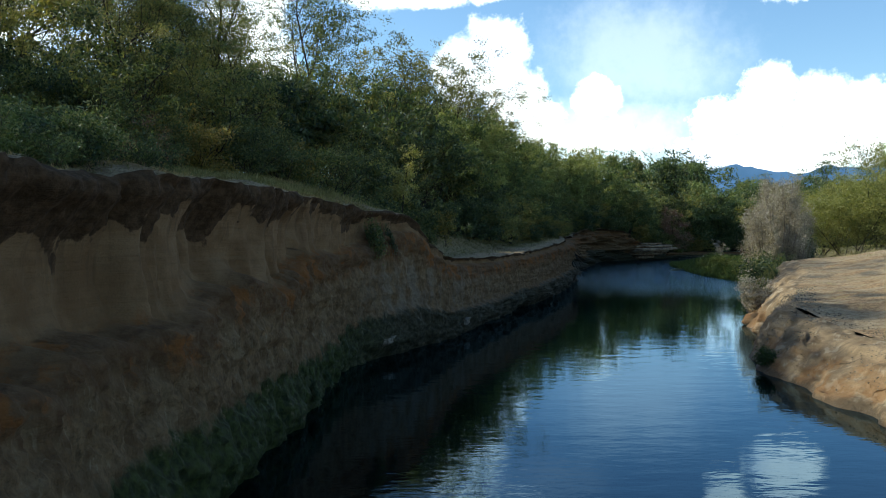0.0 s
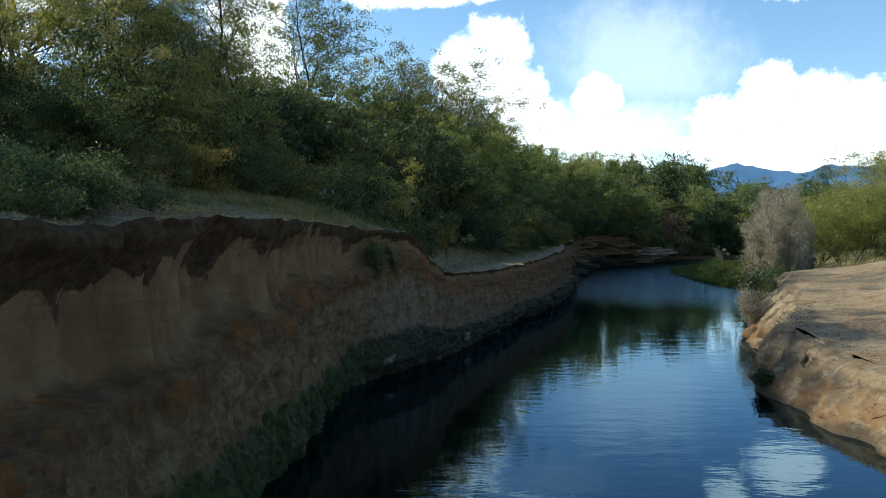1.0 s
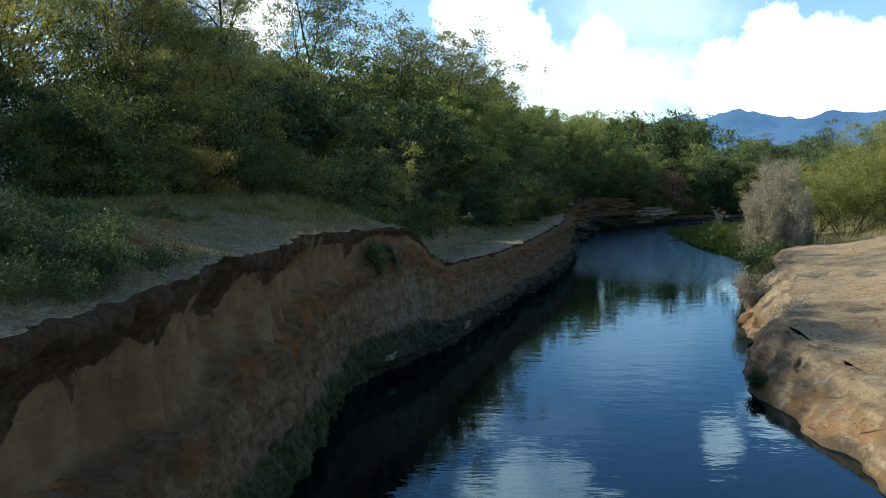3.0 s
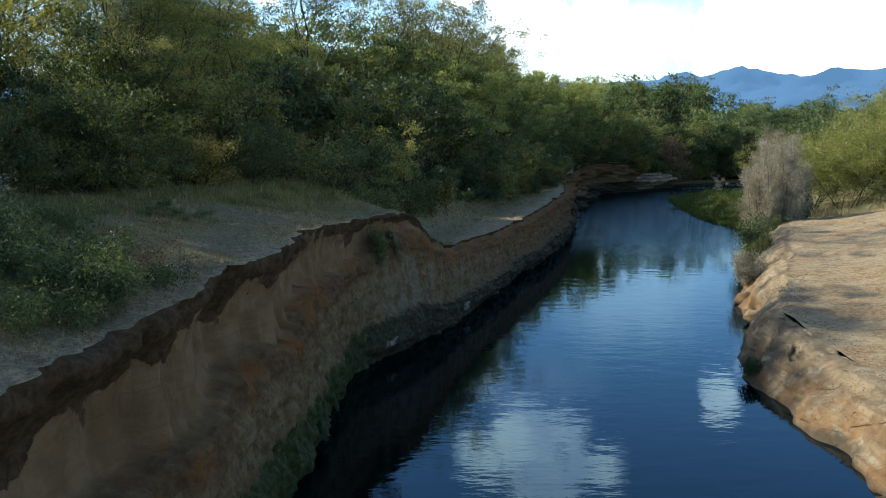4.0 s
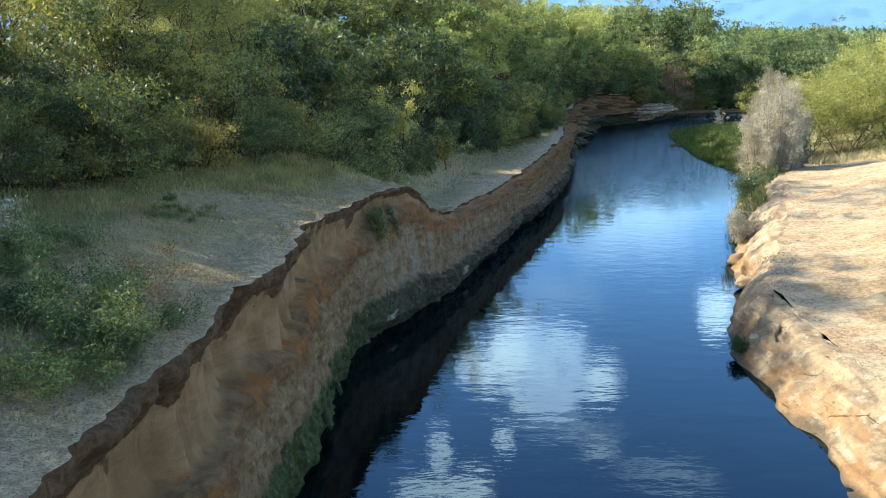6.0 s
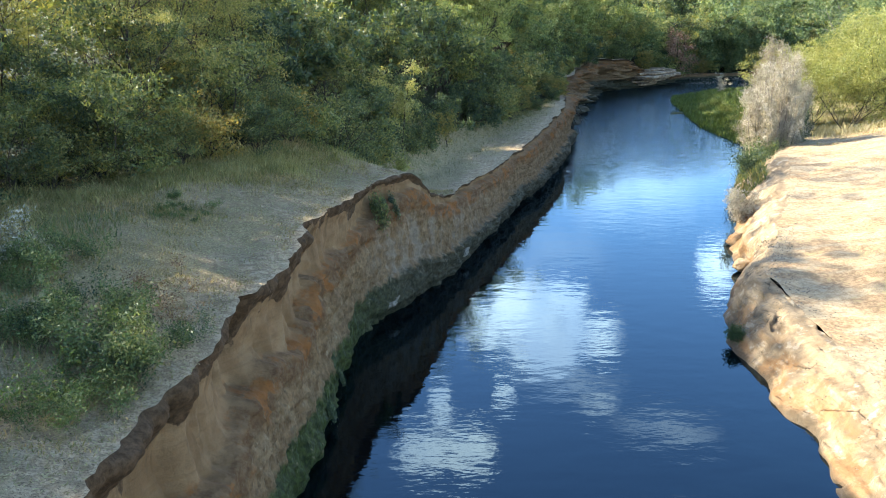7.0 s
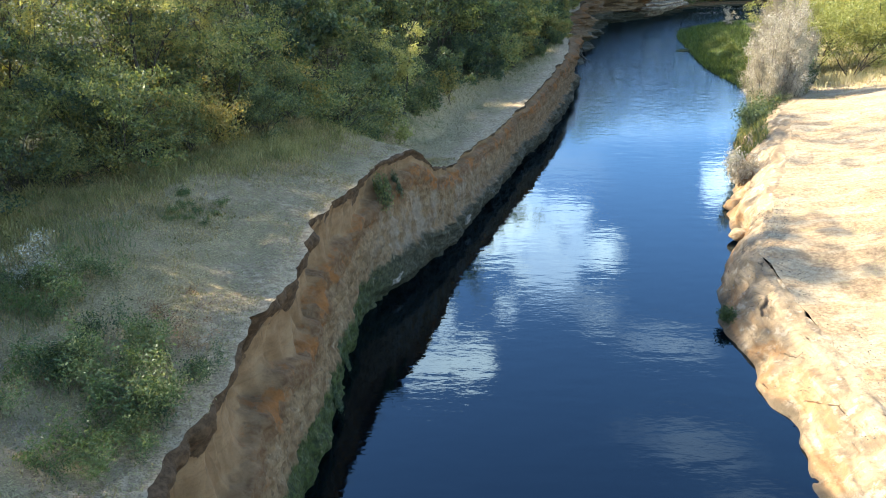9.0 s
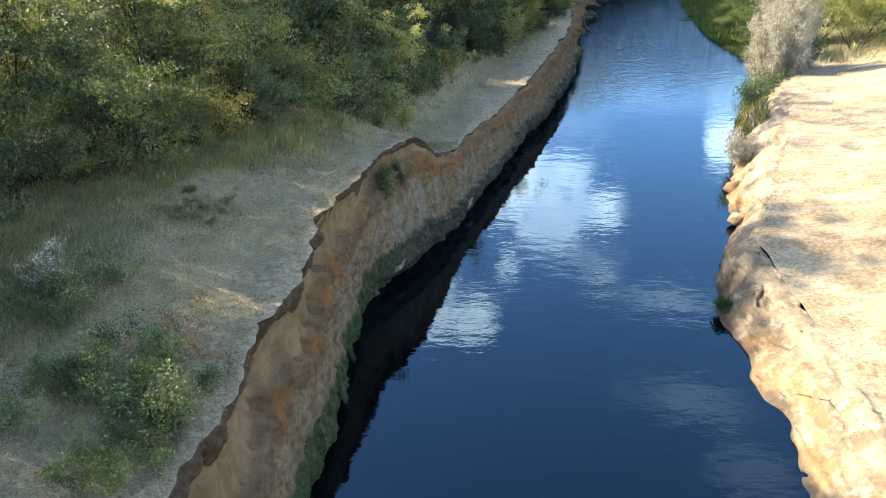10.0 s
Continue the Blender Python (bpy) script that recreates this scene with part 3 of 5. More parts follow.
def build_ground():
    ys = np.concatenate([np.linspace(-300, -10, 18), np.arange(-8, 6, 0.5), np.arange(6, 30, 0.08), np.arange(30, 70, 0.17), np.arange(70, 108, 0.22), np.arange(108, 112, 0.45),
                         np.arange(112, 172, 4.0), np.geomspace(176, 3500, 26)])
    n = len(ys)
    Y = ys[:, None]
    # plateau, out to the horizon
    d = np.concatenate([np.geomspace(2500, 14, 36), np.linspace(13.5, 5.2, 30), np.arange(5.0, 0.05, -0.11), [0.05, 0.0]])[None, :]
    X = edge_x(Y) - d
    left = np.stack([X, Y + 0 * X, plateau_z(X, Y)], 2)
    turf_shade_l = 0.19 + 0.55 * smooth(edge_x(Y) - X, 0.4, 6.0) - 0.5 * smooth(edge_x(Y) - X, 1.0, 0.1) + 0.3 * vnoise(X * 0.5, Y * 0.5, 4.0)
    # extra grass cover on the terrace, darkening it in place of shade
    turf_shade_l = turf_shade_l + 0.22 * smooth(Y, 27, 29) * smooth(Y, 64, 52)
    # past 1 under the wood, where litter and shade share one dark colour
    turf_shade_l = turf_shade_l + 1.3 * smooth(wood_x(Y) - X, -0.2, 1.4)
    # low bank's meadow
    d = np.concatenate([[0.0], np.arange(0.12, 7, 0.15), np.geomspace(7.3, 2500, 42)])[None, :]
    XR = right_x(Y) + d
    right = np.stack([XR, Y + 0 * XR, meadow_z(XR, Y)], 2)
    lush = smooth(Y - 0.25 * (XR - 22), 47, 55)
    turf_r = 0.0 + 0.12 * vnoise(XR * 0.5, Y * 0.5, 4.0) + 0.3 * smooth(XR - right_x(Y), 6, 14) + 0.9 * lush
    # river bed
    k = np.linspace(0, 1, 9)[None, :]
    lw, rw = left_water(Y) + 0.35, right_water(Y) - 0.7
    XB = lw + (rw - lw) * k
    bed = np.stack([XB, Y + 0 * XB, -0.5 - 1.2 * np.sin(k * math.pi) + 0 * XB], 2)
    verts, faces, turf, pale, base = [], [], [], [], 0
    for block, t, w in ((left, turf_shade_l, 0.0), (bed, 0 * XB, 0.3), (right, turf_r, 1.0 - lush)):
        r, c = block.shape[:2]
        verts.append(block.reshape(-1, 3))
        faces.append(grid_faces(r, c) + base)
        turf.append((t + 0 * block[:, :, 0]).ravel())
        pale.append((w + 0 * block[:, :, 0]).ravel())
        base += r * c
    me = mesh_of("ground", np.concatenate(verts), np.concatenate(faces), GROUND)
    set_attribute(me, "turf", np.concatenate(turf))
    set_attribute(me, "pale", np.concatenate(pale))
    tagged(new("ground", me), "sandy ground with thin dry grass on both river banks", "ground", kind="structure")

    # the cliff's face: depth 0 at the lip, 1 at the water, then down to the bed
    h = np.concatenate([np.linspace(0, 0.06, 7), np.linspace(0.07, 1.0, 92), [1.04, 1.08, 1.12]])[None, :]
    near = smooth(Y, 135, 108)
    lw = left_water(Y) + 0.09 * vnoise(Y * 0.8, 21.0) * near + 0.025 * vnoise(Y * 4.0, 9.0) * near
    ex = edge_x(Y)
    ez = plateau_z(ex, Y)
    # the crest where the smooth upper hollows meet the older, rougher wall
    crest = np.interp(Y, [8, 12, 16, 20, 24, 27, 30, 60], [0.47, 0.43, 0.38, 0.31, 0.25, 0.14, 0.10, 0.10])
    crest = crest + (0.045 * vnoise(Y * 0.8, 51.0) + 0.03 * vnoise(Y * 2.3, 52.0) + 0.012 * vnoise(Y * 6.0, 53.0)) * smooth(Y, 30, 24)
    hm = np.where(h < crest, 0.40 * h / crest, 0.40 + 0.60 * (h - crest) / (1 - crest))
    prof = np.interp(hm, [0, 0.02, 0.05, 0.09, 0.2, 0.34, 0.385, 0.415, 0.46, 0.70, 0.86, 0.93, 1.0, 1.12], [0, 0.06, 0.05, -0.10, -0.20, -0.12, 0.0, 0.42, 0.47, 0.66, 0.90, 1.0, 0.80, 0.95])
    Z = ez * (1 - h)
    X = ex + (lw - ex) * prof
    foot = np.interp(Y, [0, 12, 21, 25, 40, 60, 110], [0.69, 0.73, 0.78, 0.70, 0.66, 0.64, 0.62])      # where the dark, mossy toe begins
    inner = smooth(h, 0.0, 0.03) * smooth(h, 1.12, 1.0)
    up = smooth(hm, 0.45, 0.38)
    flute = vnoise(Y * 1.5 + 0.25 * vnoise(Y * 2, Z), Z * 0.25, 2.0) * 0.16 + vnoise(Y * 3.9, Z * 0.5, 7.0) * 0.07
    groove = -0.16 * np.exp(-(vnoise(Y * 0.75 + 0.15 * vnoise(Z * 1.5, 0.0), Z * 0.12, 31.0) / 0.07) ** 2)
    for y0, lean, deep in ((10.25, 0.10, 0.20), (11.6, -0.06, 0.10), (13.5, 0.05, 0.16), (16.3, -0.05, 0.14), (18.6, 0.04, 0.20), (19.9, 0.10, 0.16), (22.3, -0.05, 0.14), (24.0, 0.05, 0.12), (26.3, 0.04, 0.15)):
        line = (Y - y0 - lean * (4.3 - Z) - 0.06 * vnoise(Z * 2.2, y0)) / 0.055
        groove = groove - deep * np.exp(-line ** 2) * smooth(h, 0.02, 0.08) - 0.4 * deep * np.exp(-(line / 5) ** 2)
    spur = 0.30 * (1 - np.abs(vnoise(Y * 0.42 + 0.2 * vnoise(Y * 0.9, Z * 0.5), Z * 0.15, 41.0))) ** 4 - 0.08
    hollow = -0.22 * smooth(hm, 0.05, 0.18) * smooth(hm, 0.405, 0.385) * smooth(Y, 28, 24) * (0.7 + 0.5 * vnoise(Y * 0.6, 54.0))
    strata = hollow + (0.045 * vnoise(Y * 0.6, Z * 5.0, 11.0) + 0.02 * vnoise(Y * 1.4, Z * 13.0, 12.0)) * smooth(h - foot, 0.05, -0.1) * smooth(hm, 0.30, 0.42)
    strata = strata + 0.05 * fbm(Y * 5.0, Z * 6.0, 9.0, 3) * smooth(h, 0.16, 0.06)
    rough = 0.05 * fbm(Y * 2.3, Z * 1.4, 3.0, 4, 0.55) + 0.035 * fbm(Y * 5.5, Z * 5.0, 5.0, 4, 0.6)
    toe = 0.09 * fbm(Y * 0.9, Z * 2.2, 8.0, 3) * smooth(h, 0.7, 0.9)
    toe = toe + smooth(Y, 22, 27) * (0.20 * smooth((h - foot), -0.03, 0.02) * smooth(h - foot, 0.34, 0.12) + 0.13 * fbm(Y * 1.3, Z * 2.6, 19.0, 4, 0.6) * smooth(h - foot, -0.05, 0.05))
    X = X + inner * near * (up * (0.38 * flute + groove + 0.6 * spur) + (1 - up) * (0.18 * flute + rough * 1.25 + toe) + strata + 0.4 * rough)
    X = X + inner * near * smooth(Y, 52, 60) * (0.45 * fbm(Y * 0.45, Z * 0.9, 61.0, 4, 0.6) - 0.25 * smooth(h, 0.45, 0.6) * smooth(h, 1.0, 0.9))
    block = np.floor(4 * fbm(Y * 0.55, Z * 2.4, 71.0, 3)) / 4
    X = X + inner * smooth(Y, 60, 70) * smooth(Y, 104, 98) * 0.8 * block
    X = X - (0.75 + 0.6 * vnoise(Y * 0.6, 72.0)) * smooth(Y, 76, 86) * smooth(Y, 102, 97) * smooth(h, 0.3, 0.5) * smooth(h, 1.1, 0.9)
    # loose crumbs under the lip
    Z = Z + inner * near * 0.02 * vnoise(Y * 6, h * 30, 2.0)
    me = mesh_of("cliff", np.stack([X, Y + 0 * X, Z], 2).reshape(-1, 3), grid_faces(n, h.shape[1]), CLIFF)
    set_attribute(me, "depth", (hm + 0 * X).ravel())
    set_attribute(me, "moss", (h - foot + 0 * X).ravel())
    tagged(new("cliff", me), "steep eroded sand cliff with rusty bands above the water", "cliff", kind="structure")

    # the low bank's slumped face
    k = np.concatenate([[-0.42, -0.2], np.linspace(0, 1, 64)])[None, :]
    rw, rx, rz = right_water(Y) + 0.1 * vnoise(Y * 1.9, 31.0), right_x(Y), right_height(Y) + 0 * Y
    X = rw + (rx - rw) * k
    rise = np.interp(k, *zip(*RISE))
    Z = rz * rise
    Z = np.where(k < 0, rise, Z)
    mid = smooth(k, 0.0, 0.12) * smooth(k, 1.0, 0.85) * smooth(Y, 112, 60)
    lump = fbm(X * 0.8, Y * 0.8, 4.0, 4)
    fold = 1 - np.abs(vnoise(X * 0.9 + 0.3 * lump, Y * 0.55, 17.0))
    Z = Z + mid * (0.075 * lump + 0.05 * fold ** 3 - 0.02 + 0.03 * fbm(X * 3.0, Y * 3.0, 8.0, 3))
    for hx, hy, wx, wy, deep in ((9.95, 23.9, 0.22, 0.42, 0.07), (10.12, 22.9, 0.18, 0.26, 0.06), (10.0, 20.7, 0.10, 0.25, 0.10), (10.1, 20.1, 0.08, 0.3, 0.09), (9.0, 23.3, 0.2, 0.25, 0.12), (9.15, 21.6, 0.1, 0.6, 0.14)):
        r = ((X - hx + 0.08 * vnoise(Y * 5, X * 5)) / wx) ** 2 + ((Y - hy) / wy) ** 2
        Z = Z - deep * smooth(r, 1.5, 0.6)
    for x0, y0, x1, y1, deep, wide in ((9.45, 23.75, 10.1, 23.5, 0.06, 0.10), (10.1, 23.5, 10.05, 22.8, 0.05, 0.08), (9.6, 21.35, 10.15, 20.2, 0.04, 0.08),
                                       (9.2, 25.2, 9.9, 26.4, 0.05, 0.1), (8.9, 20.6, 9.2, 18.2, 0.04, 0.1), (9.3, 17.0, 8.9, 15.0, 0.04, 0.1)):
        ux, uy = x1 - x0, y1 - y0
        size = math.hypot(ux, uy)
        along = ((X - x0) * ux + (Y - y0) * uy) / size
        across = ((X - x0) * uy - (Y - y0) * ux) / size + 0.07 * vnoise(Y * 3.1, X * 3.1, 5.0) + 0.03 * vnoise(Y * 9.0, X * 9.0, 6.0)
        part_ = smooth(along, -0.1, 0.15) * smooth(along, size + 0.1, size - 0.15)
        Z = Z - part_ * deep * (np.exp(-(across / wide) ** 2) + 0.6 * smooth(across, -0.02, 0.1) * smooth(across, 0.9, 0.3))
    bed = Z * 3.4 + 0.7 * vnoise(X * 0.7, Y * 0.5, 23.0) + 0.25 * vnoise(X * 2.2, Y * 1.4, 24.0)
    Z = Z + mid * 0.03 * np.sin(6.283 * bed) * smooth(Y, 50, 40)
    X = X + mid * 0.14 * fbm(Y * 0.9, Z * 1.2, 6.0, 2)
    me = mesh_of("bank", np.stack([X, Y + 0 * X, Z], 2).reshape(-1, 3), grid_faces(n, k.shape[1]), BANK)
    tagged(new("bank", me), "pale slumped sandstone bank with eroded ledges", "river bank", kind="structure")


build_ground()


def build_water():
    me = mesh_of("water", [(-60, -250, 0), (900, -250, 0), (900, 175, 0), (-60, 175, 0)], [(0, 1, 2, 3)], WATER, False)
    tagged(new("water", me), "calm dark river water mirroring sky and clouds", "river", kind="structure")


build_water()


def build_mountains():
    for dist, low, high, seed, a0, a1 in ((3400, 95, 190, 3.0, -30, 60), (4300, 215, 285, 8.0, -30, 60)):
        a = np.radians(np.linspace(a0, a1, 220))[:, None]
        k = np.linspace(0, 1, 12)[None, :]
        deg = np.degrees(a)
        ridge = low + (high - low) * (0.5 + 0.5 * fbm(deg * 0.16, seed, 0.0, 5, 0.5)) * smooth(deg, 2, 12)
        r = dist - 700 * (1 - k) + 120 * fbm(deg * 0.4, k * 3, seed, 4)
        z = ridge * k ** 0.8 * (1 + 0.08 * fbm(deg * 0.8, k * 4, seed + 2, 4))
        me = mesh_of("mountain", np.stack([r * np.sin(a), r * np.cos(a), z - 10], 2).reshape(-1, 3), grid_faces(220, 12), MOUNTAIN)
        tagged(new("mountain", me), "blue mountain ridge on the horizon, with a faint glow in place of haze", "mountain", kind="structure")


build_mountains()


# ---- plants ----
def tubes(paths):
    """Tapered tubes: each path is (points, radii, sides)."""
    verts, faces, base = [], [], 0
    for pts, radii, sides in paths:
        pts = np.asarray(pts)
        ways = np.gradient(pts, axis=0)
        ways /= np.linalg.norm(ways, axis=1, keepdims=True) + 1e-9
        side = np.cross(ways, (0.31, 0.77, 0.55))
        side /= np.linalg.norm(side, axis=1, keepdims=True) + 1e-9
        other = np.cross(ways, side)
        a = np.arange(sides) * 2 * math.pi / sides
        ring = side[:, None] * np.cos(a)[None, :, None] + other[:, None] * np.sin(a)[None, :, None]
        verts.append((pts[:, None] + ring * np.asarray(radii)[:, None, None]).reshape(-1, 3))
        i = np.arange(len(pts) - 1)[:, None] * sides
        j = np.arange(sides)[None, :]
        jn = (j + 1) % sides
        faces.append(np.stack([(i + j), (i + jn), (i + sides + jn), (i + sides + j)], 2).reshape(-1, 4) + base)
        base += len(pts) * sides
    return np.concatenate(verts), np.concatenate(faces)


def leaf_blades(rng, at, length, width, up=0.2, outward=None):
    """One pointed leaf for each place."""
    n = len(at)
    way = rng.normal(size=(n, 3))
    if outward is not None:
        way = way * 0.8 + outward
    way[:, 2] += up
    way /= np.linalg.norm(way, axis=1, keepdims=True) + 1e-9
    side = np.cross(way, rng.normal(size=(n, 3)))
    side /= np.linalg.norm(side, axis=1, keepdims=True) + 1e-9
    L = (length * rng.uniform(0.6, 1.3, n))[:, None]
    W = (width * rng.uniform(0.7, 1.3, n))[:, None]
    v = np.stack([at - side * W * 0.5, at + side * W * 0.5, at + way * L], 1)
    return v.reshape(-1, 3), np.arange(3 * n).reshape(n, 3)


def grow(rng, height, stems=1, lean=0.15, levels=3, first=0.25, children=(9, 6, 5), ratio=0.5, angle=0.9, droop=0.0, radius=0.011, wiggle=0.16):
    """Branches of a tree: tube paths and the twigs that carry leaves."""
    paths, twigs = [], []
    todo = []
    for s in range(stems):
        a = rng.uniform(0, 6.283)
        way = np.array([math.cos(a) * lean, math.sin(a) * lean, 1.0]) + rng.normal(0, 0.05, 3)
        todo.append((rng.normal(0, 0.12 if stems > 1 else 0.0, 3) * (1, 1, 0) * (stems > 1), way / np.linalg.norm(way), height * (rng.uniform(0.75, 1.0) if s else 1.0), height * radius * (0.75 if stems > 1 else 1.0), 0))
    while todo:
        start, way, length, r, level = todo.pop()
        seg = (8, 6, 4, 3)[min(level, 3)]
        pts, w = [start], way
        for i in range(seg):
            w = w + rng.normal(0, wiggle, 3) + np.array([0, 0, 0.10 if level else 0.04]) - np.array([0, 0, droop * level * i / seg])
            w = w / np.linalg.norm(w)
            pts.append(pts[-1] + w * length / seg)
        pts = np.array(pts)
        radii = r * np.linspace(1.0, 0.25, seg + 1)
        if level == 0:
            radii[0] *= 1.5
        if level < levels:
            paths.append((pts, radii, ((7, 5, 3, 3) if levels > 2 else (5, 3))[min(level, 3)]))
        if level >= levels - 1:
            twigs.append(pts)
        if level < levels:
            for c in range(children[min(level, len(children) - 1)]):
                f = first + (1 - first) * (c + rng.uniform(0.1, 0.9)) / children[min(level, len(children) - 1)] if level == 0 else rng.uniform(0.25, 1.0)
                i = min(int(f * seg), seg - 1)
                p = pts[i] + (pts[i + 1] - pts[i]) * (f * seg - i)
                base = pts[i + 1] - pts[i]
                base = base / np.linalg.norm(base)
                perp = np.cross(base, rng.normal(size=3))
                perp /= np.linalg.norm(perp) + 1e-9
                t = angle * rng.uniform(0.7, 1.25)
                cw = base * math.cos(t) + perp * math.sin(t)
                cl = length * ratio * rng.uniform(0.7, 1.2) * (1.15 - 0.55 * f if level == 0 else 1.0)
                todo.append((p, cw, cl, max(r * (1 - 0.7 * f) * 0.55, 0.004), level + 1))
    return paths, twigs


def part(name, me, parent, label=""):
    ob = new(name, me)
    ob.parent = parent
    if label:
        ob["label"] = label
    return ob


def plant(name, seed, leaf, bark, leaves, size, label, category, group="", up=0.15, spread=0.22, trunk_label="", wide=0.42, part_name="crown", clump=38, flat=0.6, **how):
    """A thing of trunk and crown at the origin."""
    rng = np.random.default_rng(seed)
    paths, twigs = grow(rng, **how)
    base = new(name)
    tagged(base, label, category, group)
    v, f = tubes(paths)
    part("trunk" if part_name == "crown" else "stem", mesh_of("trunk", v, f, bark), base, trunk_label)
    pts = np.concatenate([t[1:] for t in twigs])
    tufts = pts[rng.integers(0, len(pts), max(leaves // clump, 12))] + rng.normal(0, spread * 0.6, (max(leaves // clump, 12), 3))
    at = tufts[rng.integers(0, len(tufts), leaves)] + rng.normal(0, 1, (leaves, 3)) * (spread, spread, spread * flat)
    at[:, 2] = np.maximum(at[:, 2], 0.05)
    v, f = leaf_blades(rng, at, size, size * wide, up)
    part(part_name, mesh_of(part_name, v, f, leaf, False), base)
    return base


def stand(ob, x, y, size=1.0, turn=0.0, sink=0.05, side="left"):
    """Puts a plant on its ground."""
    z = float(plateau_z(np.array([x]), np.array([y]))[0]) if side == "left" else float(meadow_z(np.array([x]), np.array([y]))[0])
    return Matrix.Translation((x, y, z - sink)) @ Matrix.Rotation(turn, 4, "Z") @ Matrix.Scale(size, 4)


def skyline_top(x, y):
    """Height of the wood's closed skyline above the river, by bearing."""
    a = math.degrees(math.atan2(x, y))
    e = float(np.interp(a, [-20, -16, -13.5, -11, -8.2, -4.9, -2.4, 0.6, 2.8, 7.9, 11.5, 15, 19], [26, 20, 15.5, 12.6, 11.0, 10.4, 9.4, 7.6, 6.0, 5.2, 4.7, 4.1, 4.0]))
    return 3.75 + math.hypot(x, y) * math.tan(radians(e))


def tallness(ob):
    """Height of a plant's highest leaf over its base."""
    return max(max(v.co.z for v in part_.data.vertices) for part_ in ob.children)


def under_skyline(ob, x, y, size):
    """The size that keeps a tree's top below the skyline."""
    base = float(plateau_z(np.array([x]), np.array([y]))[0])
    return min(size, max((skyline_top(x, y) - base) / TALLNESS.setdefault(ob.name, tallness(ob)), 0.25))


TALLNESS = {}


def spread_out(originals, spots, side="left", skyline=False):
    """Stands copies of the originals on the spots (x, y, size); each original takes the first spot that falls to it."""
    rng = random.Random(len(spots))
    used = set()
    for i, (x, y, s) in enumerate(spots):
        ob = originals[i % len(originals)]
        if abs((x + 3.6) * 0.259 + (y - 21.6) * 0.966) < 1.1 and x < -7.5:
            s *= 0.72    # a gap in the wood that lets low sun on to the plateau
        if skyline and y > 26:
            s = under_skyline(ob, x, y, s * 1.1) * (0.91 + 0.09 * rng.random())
        m = stand(ob, x, y, s, rng.uniform(0, 6.28), side=side)
        if ob.name in used:
            c = copy_thing(ob, Matrix())
            c.matrix_basis = m
        else:
            used.add(ob.name)
            ob.matrix_basis = m


def build_left_wood():
    common = dict(bark=BARK, category="tree", group="trees of the wood on the cliff", trunk_label="dark furrowed trunk and limbs")
    near = [plant("tree", 11 + i, (ROBINIA, ROBINIA, OLIVE, ROBINIA)[i], leaves=16000, size=0.105, spread=0.30, clump=130, flat=0.42, height=10.0, stems=1 + i % 2, lean=0.10 + 0.05 * (i % 3), first=0.18, wide=0.42,
                  label="airy olive-green robinia tree in the wood on the cliff", **common) for i in range(4)]
    rng = random.Random(5)
    spots = []
    for y in np.arange(4, 47, 3.4):
        for row in range(3):
            yy = y + rng.uniform(-1.4, 1.4)
            x = float(wood_x(yy)) - 2.2 - row * 4.6 + rng.uniform(-1.2, 1.2)
            if 40 < yy and row < 2:
                continue
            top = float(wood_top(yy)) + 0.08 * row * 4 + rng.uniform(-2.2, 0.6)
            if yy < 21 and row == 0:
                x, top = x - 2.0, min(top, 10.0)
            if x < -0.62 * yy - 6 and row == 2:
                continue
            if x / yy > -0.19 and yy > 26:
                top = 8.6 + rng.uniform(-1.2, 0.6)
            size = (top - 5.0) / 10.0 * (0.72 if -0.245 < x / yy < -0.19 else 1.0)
            spots.append((x, yy, size))
    # trees outside the view, added to keep sun off the near plateau
    spots += [(-15.5, 12.2, 0.9), (-16.2, 7.4, 0.9), (-18.0, 10.0, 1.0), (-14.2, 10.6, 0.9), (-13.6, 8.8, 0.85)]
    spread_out(near, spots, skyline=True)
    # tall ones whose shade reaches the low bank
    for x, y, top, turn in ((-9.6, 25.9, 13.0, 0.4), (-8.8, 28.0, 13.8, 2.0), (-8.0, 30.4, 15.2, 4.1), (-9.8, 32.4, 15.4, 5.2), (-10.6, 29.8, 15.4, 1.1)):
        ob = near[int(y) % 4]
        c = copy_thing(ob, Matrix())
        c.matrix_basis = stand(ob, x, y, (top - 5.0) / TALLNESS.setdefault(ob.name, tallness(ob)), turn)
    # the tall open-crowned tree and thin, half-bare ones behind it
    tall = plant("tree", 23, ROBINIA, leaves=17000, size=0.14, height=11.0, stems=2, lean=0.22, first=0.3, children=(10, 7, 5), ratio=0.52, spread=0.2,
                 label="tall open-crowned tree with dark spreading limbs above the wood", **common)
    tall.matrix_basis = stand(tall, -6.55, 45.7, 0.98, 0.6)
    bare = plant("tree", 27, OLIVE, leaves=3000, size=0.15, height=9.0, stems=4, lean=0.2, first=0.35, children=(7, 5, 4), ratio=0.4, angle=0.55, radius=0.006,
                 label="thin half-bare tree with few yellowing leaves", **common)
    spread_out([bare], [(-2.2, 58.5, 1.15), (-3.6, 57.0, 1.15), (-1.0, 62.0, 1.2), (0.4, 68.0, 1.2), (2.0, 74.0, 1.25), (3.6, 80.0, 1.22), (-4.6, 53.0, 1.05), (5.2, 84.0, 1.15), (6.6, 88.0, 1.1), (1.2, 72.0, 1.2), (4.6, 90.0, 1.2), (-0.2, 60.5, 1.18), (1.4, 66.0, 1.2), (2.8, 70.0, 1.15), (-2.9, 56.0, 1.2), (4.4, 78.0, 1.15)])
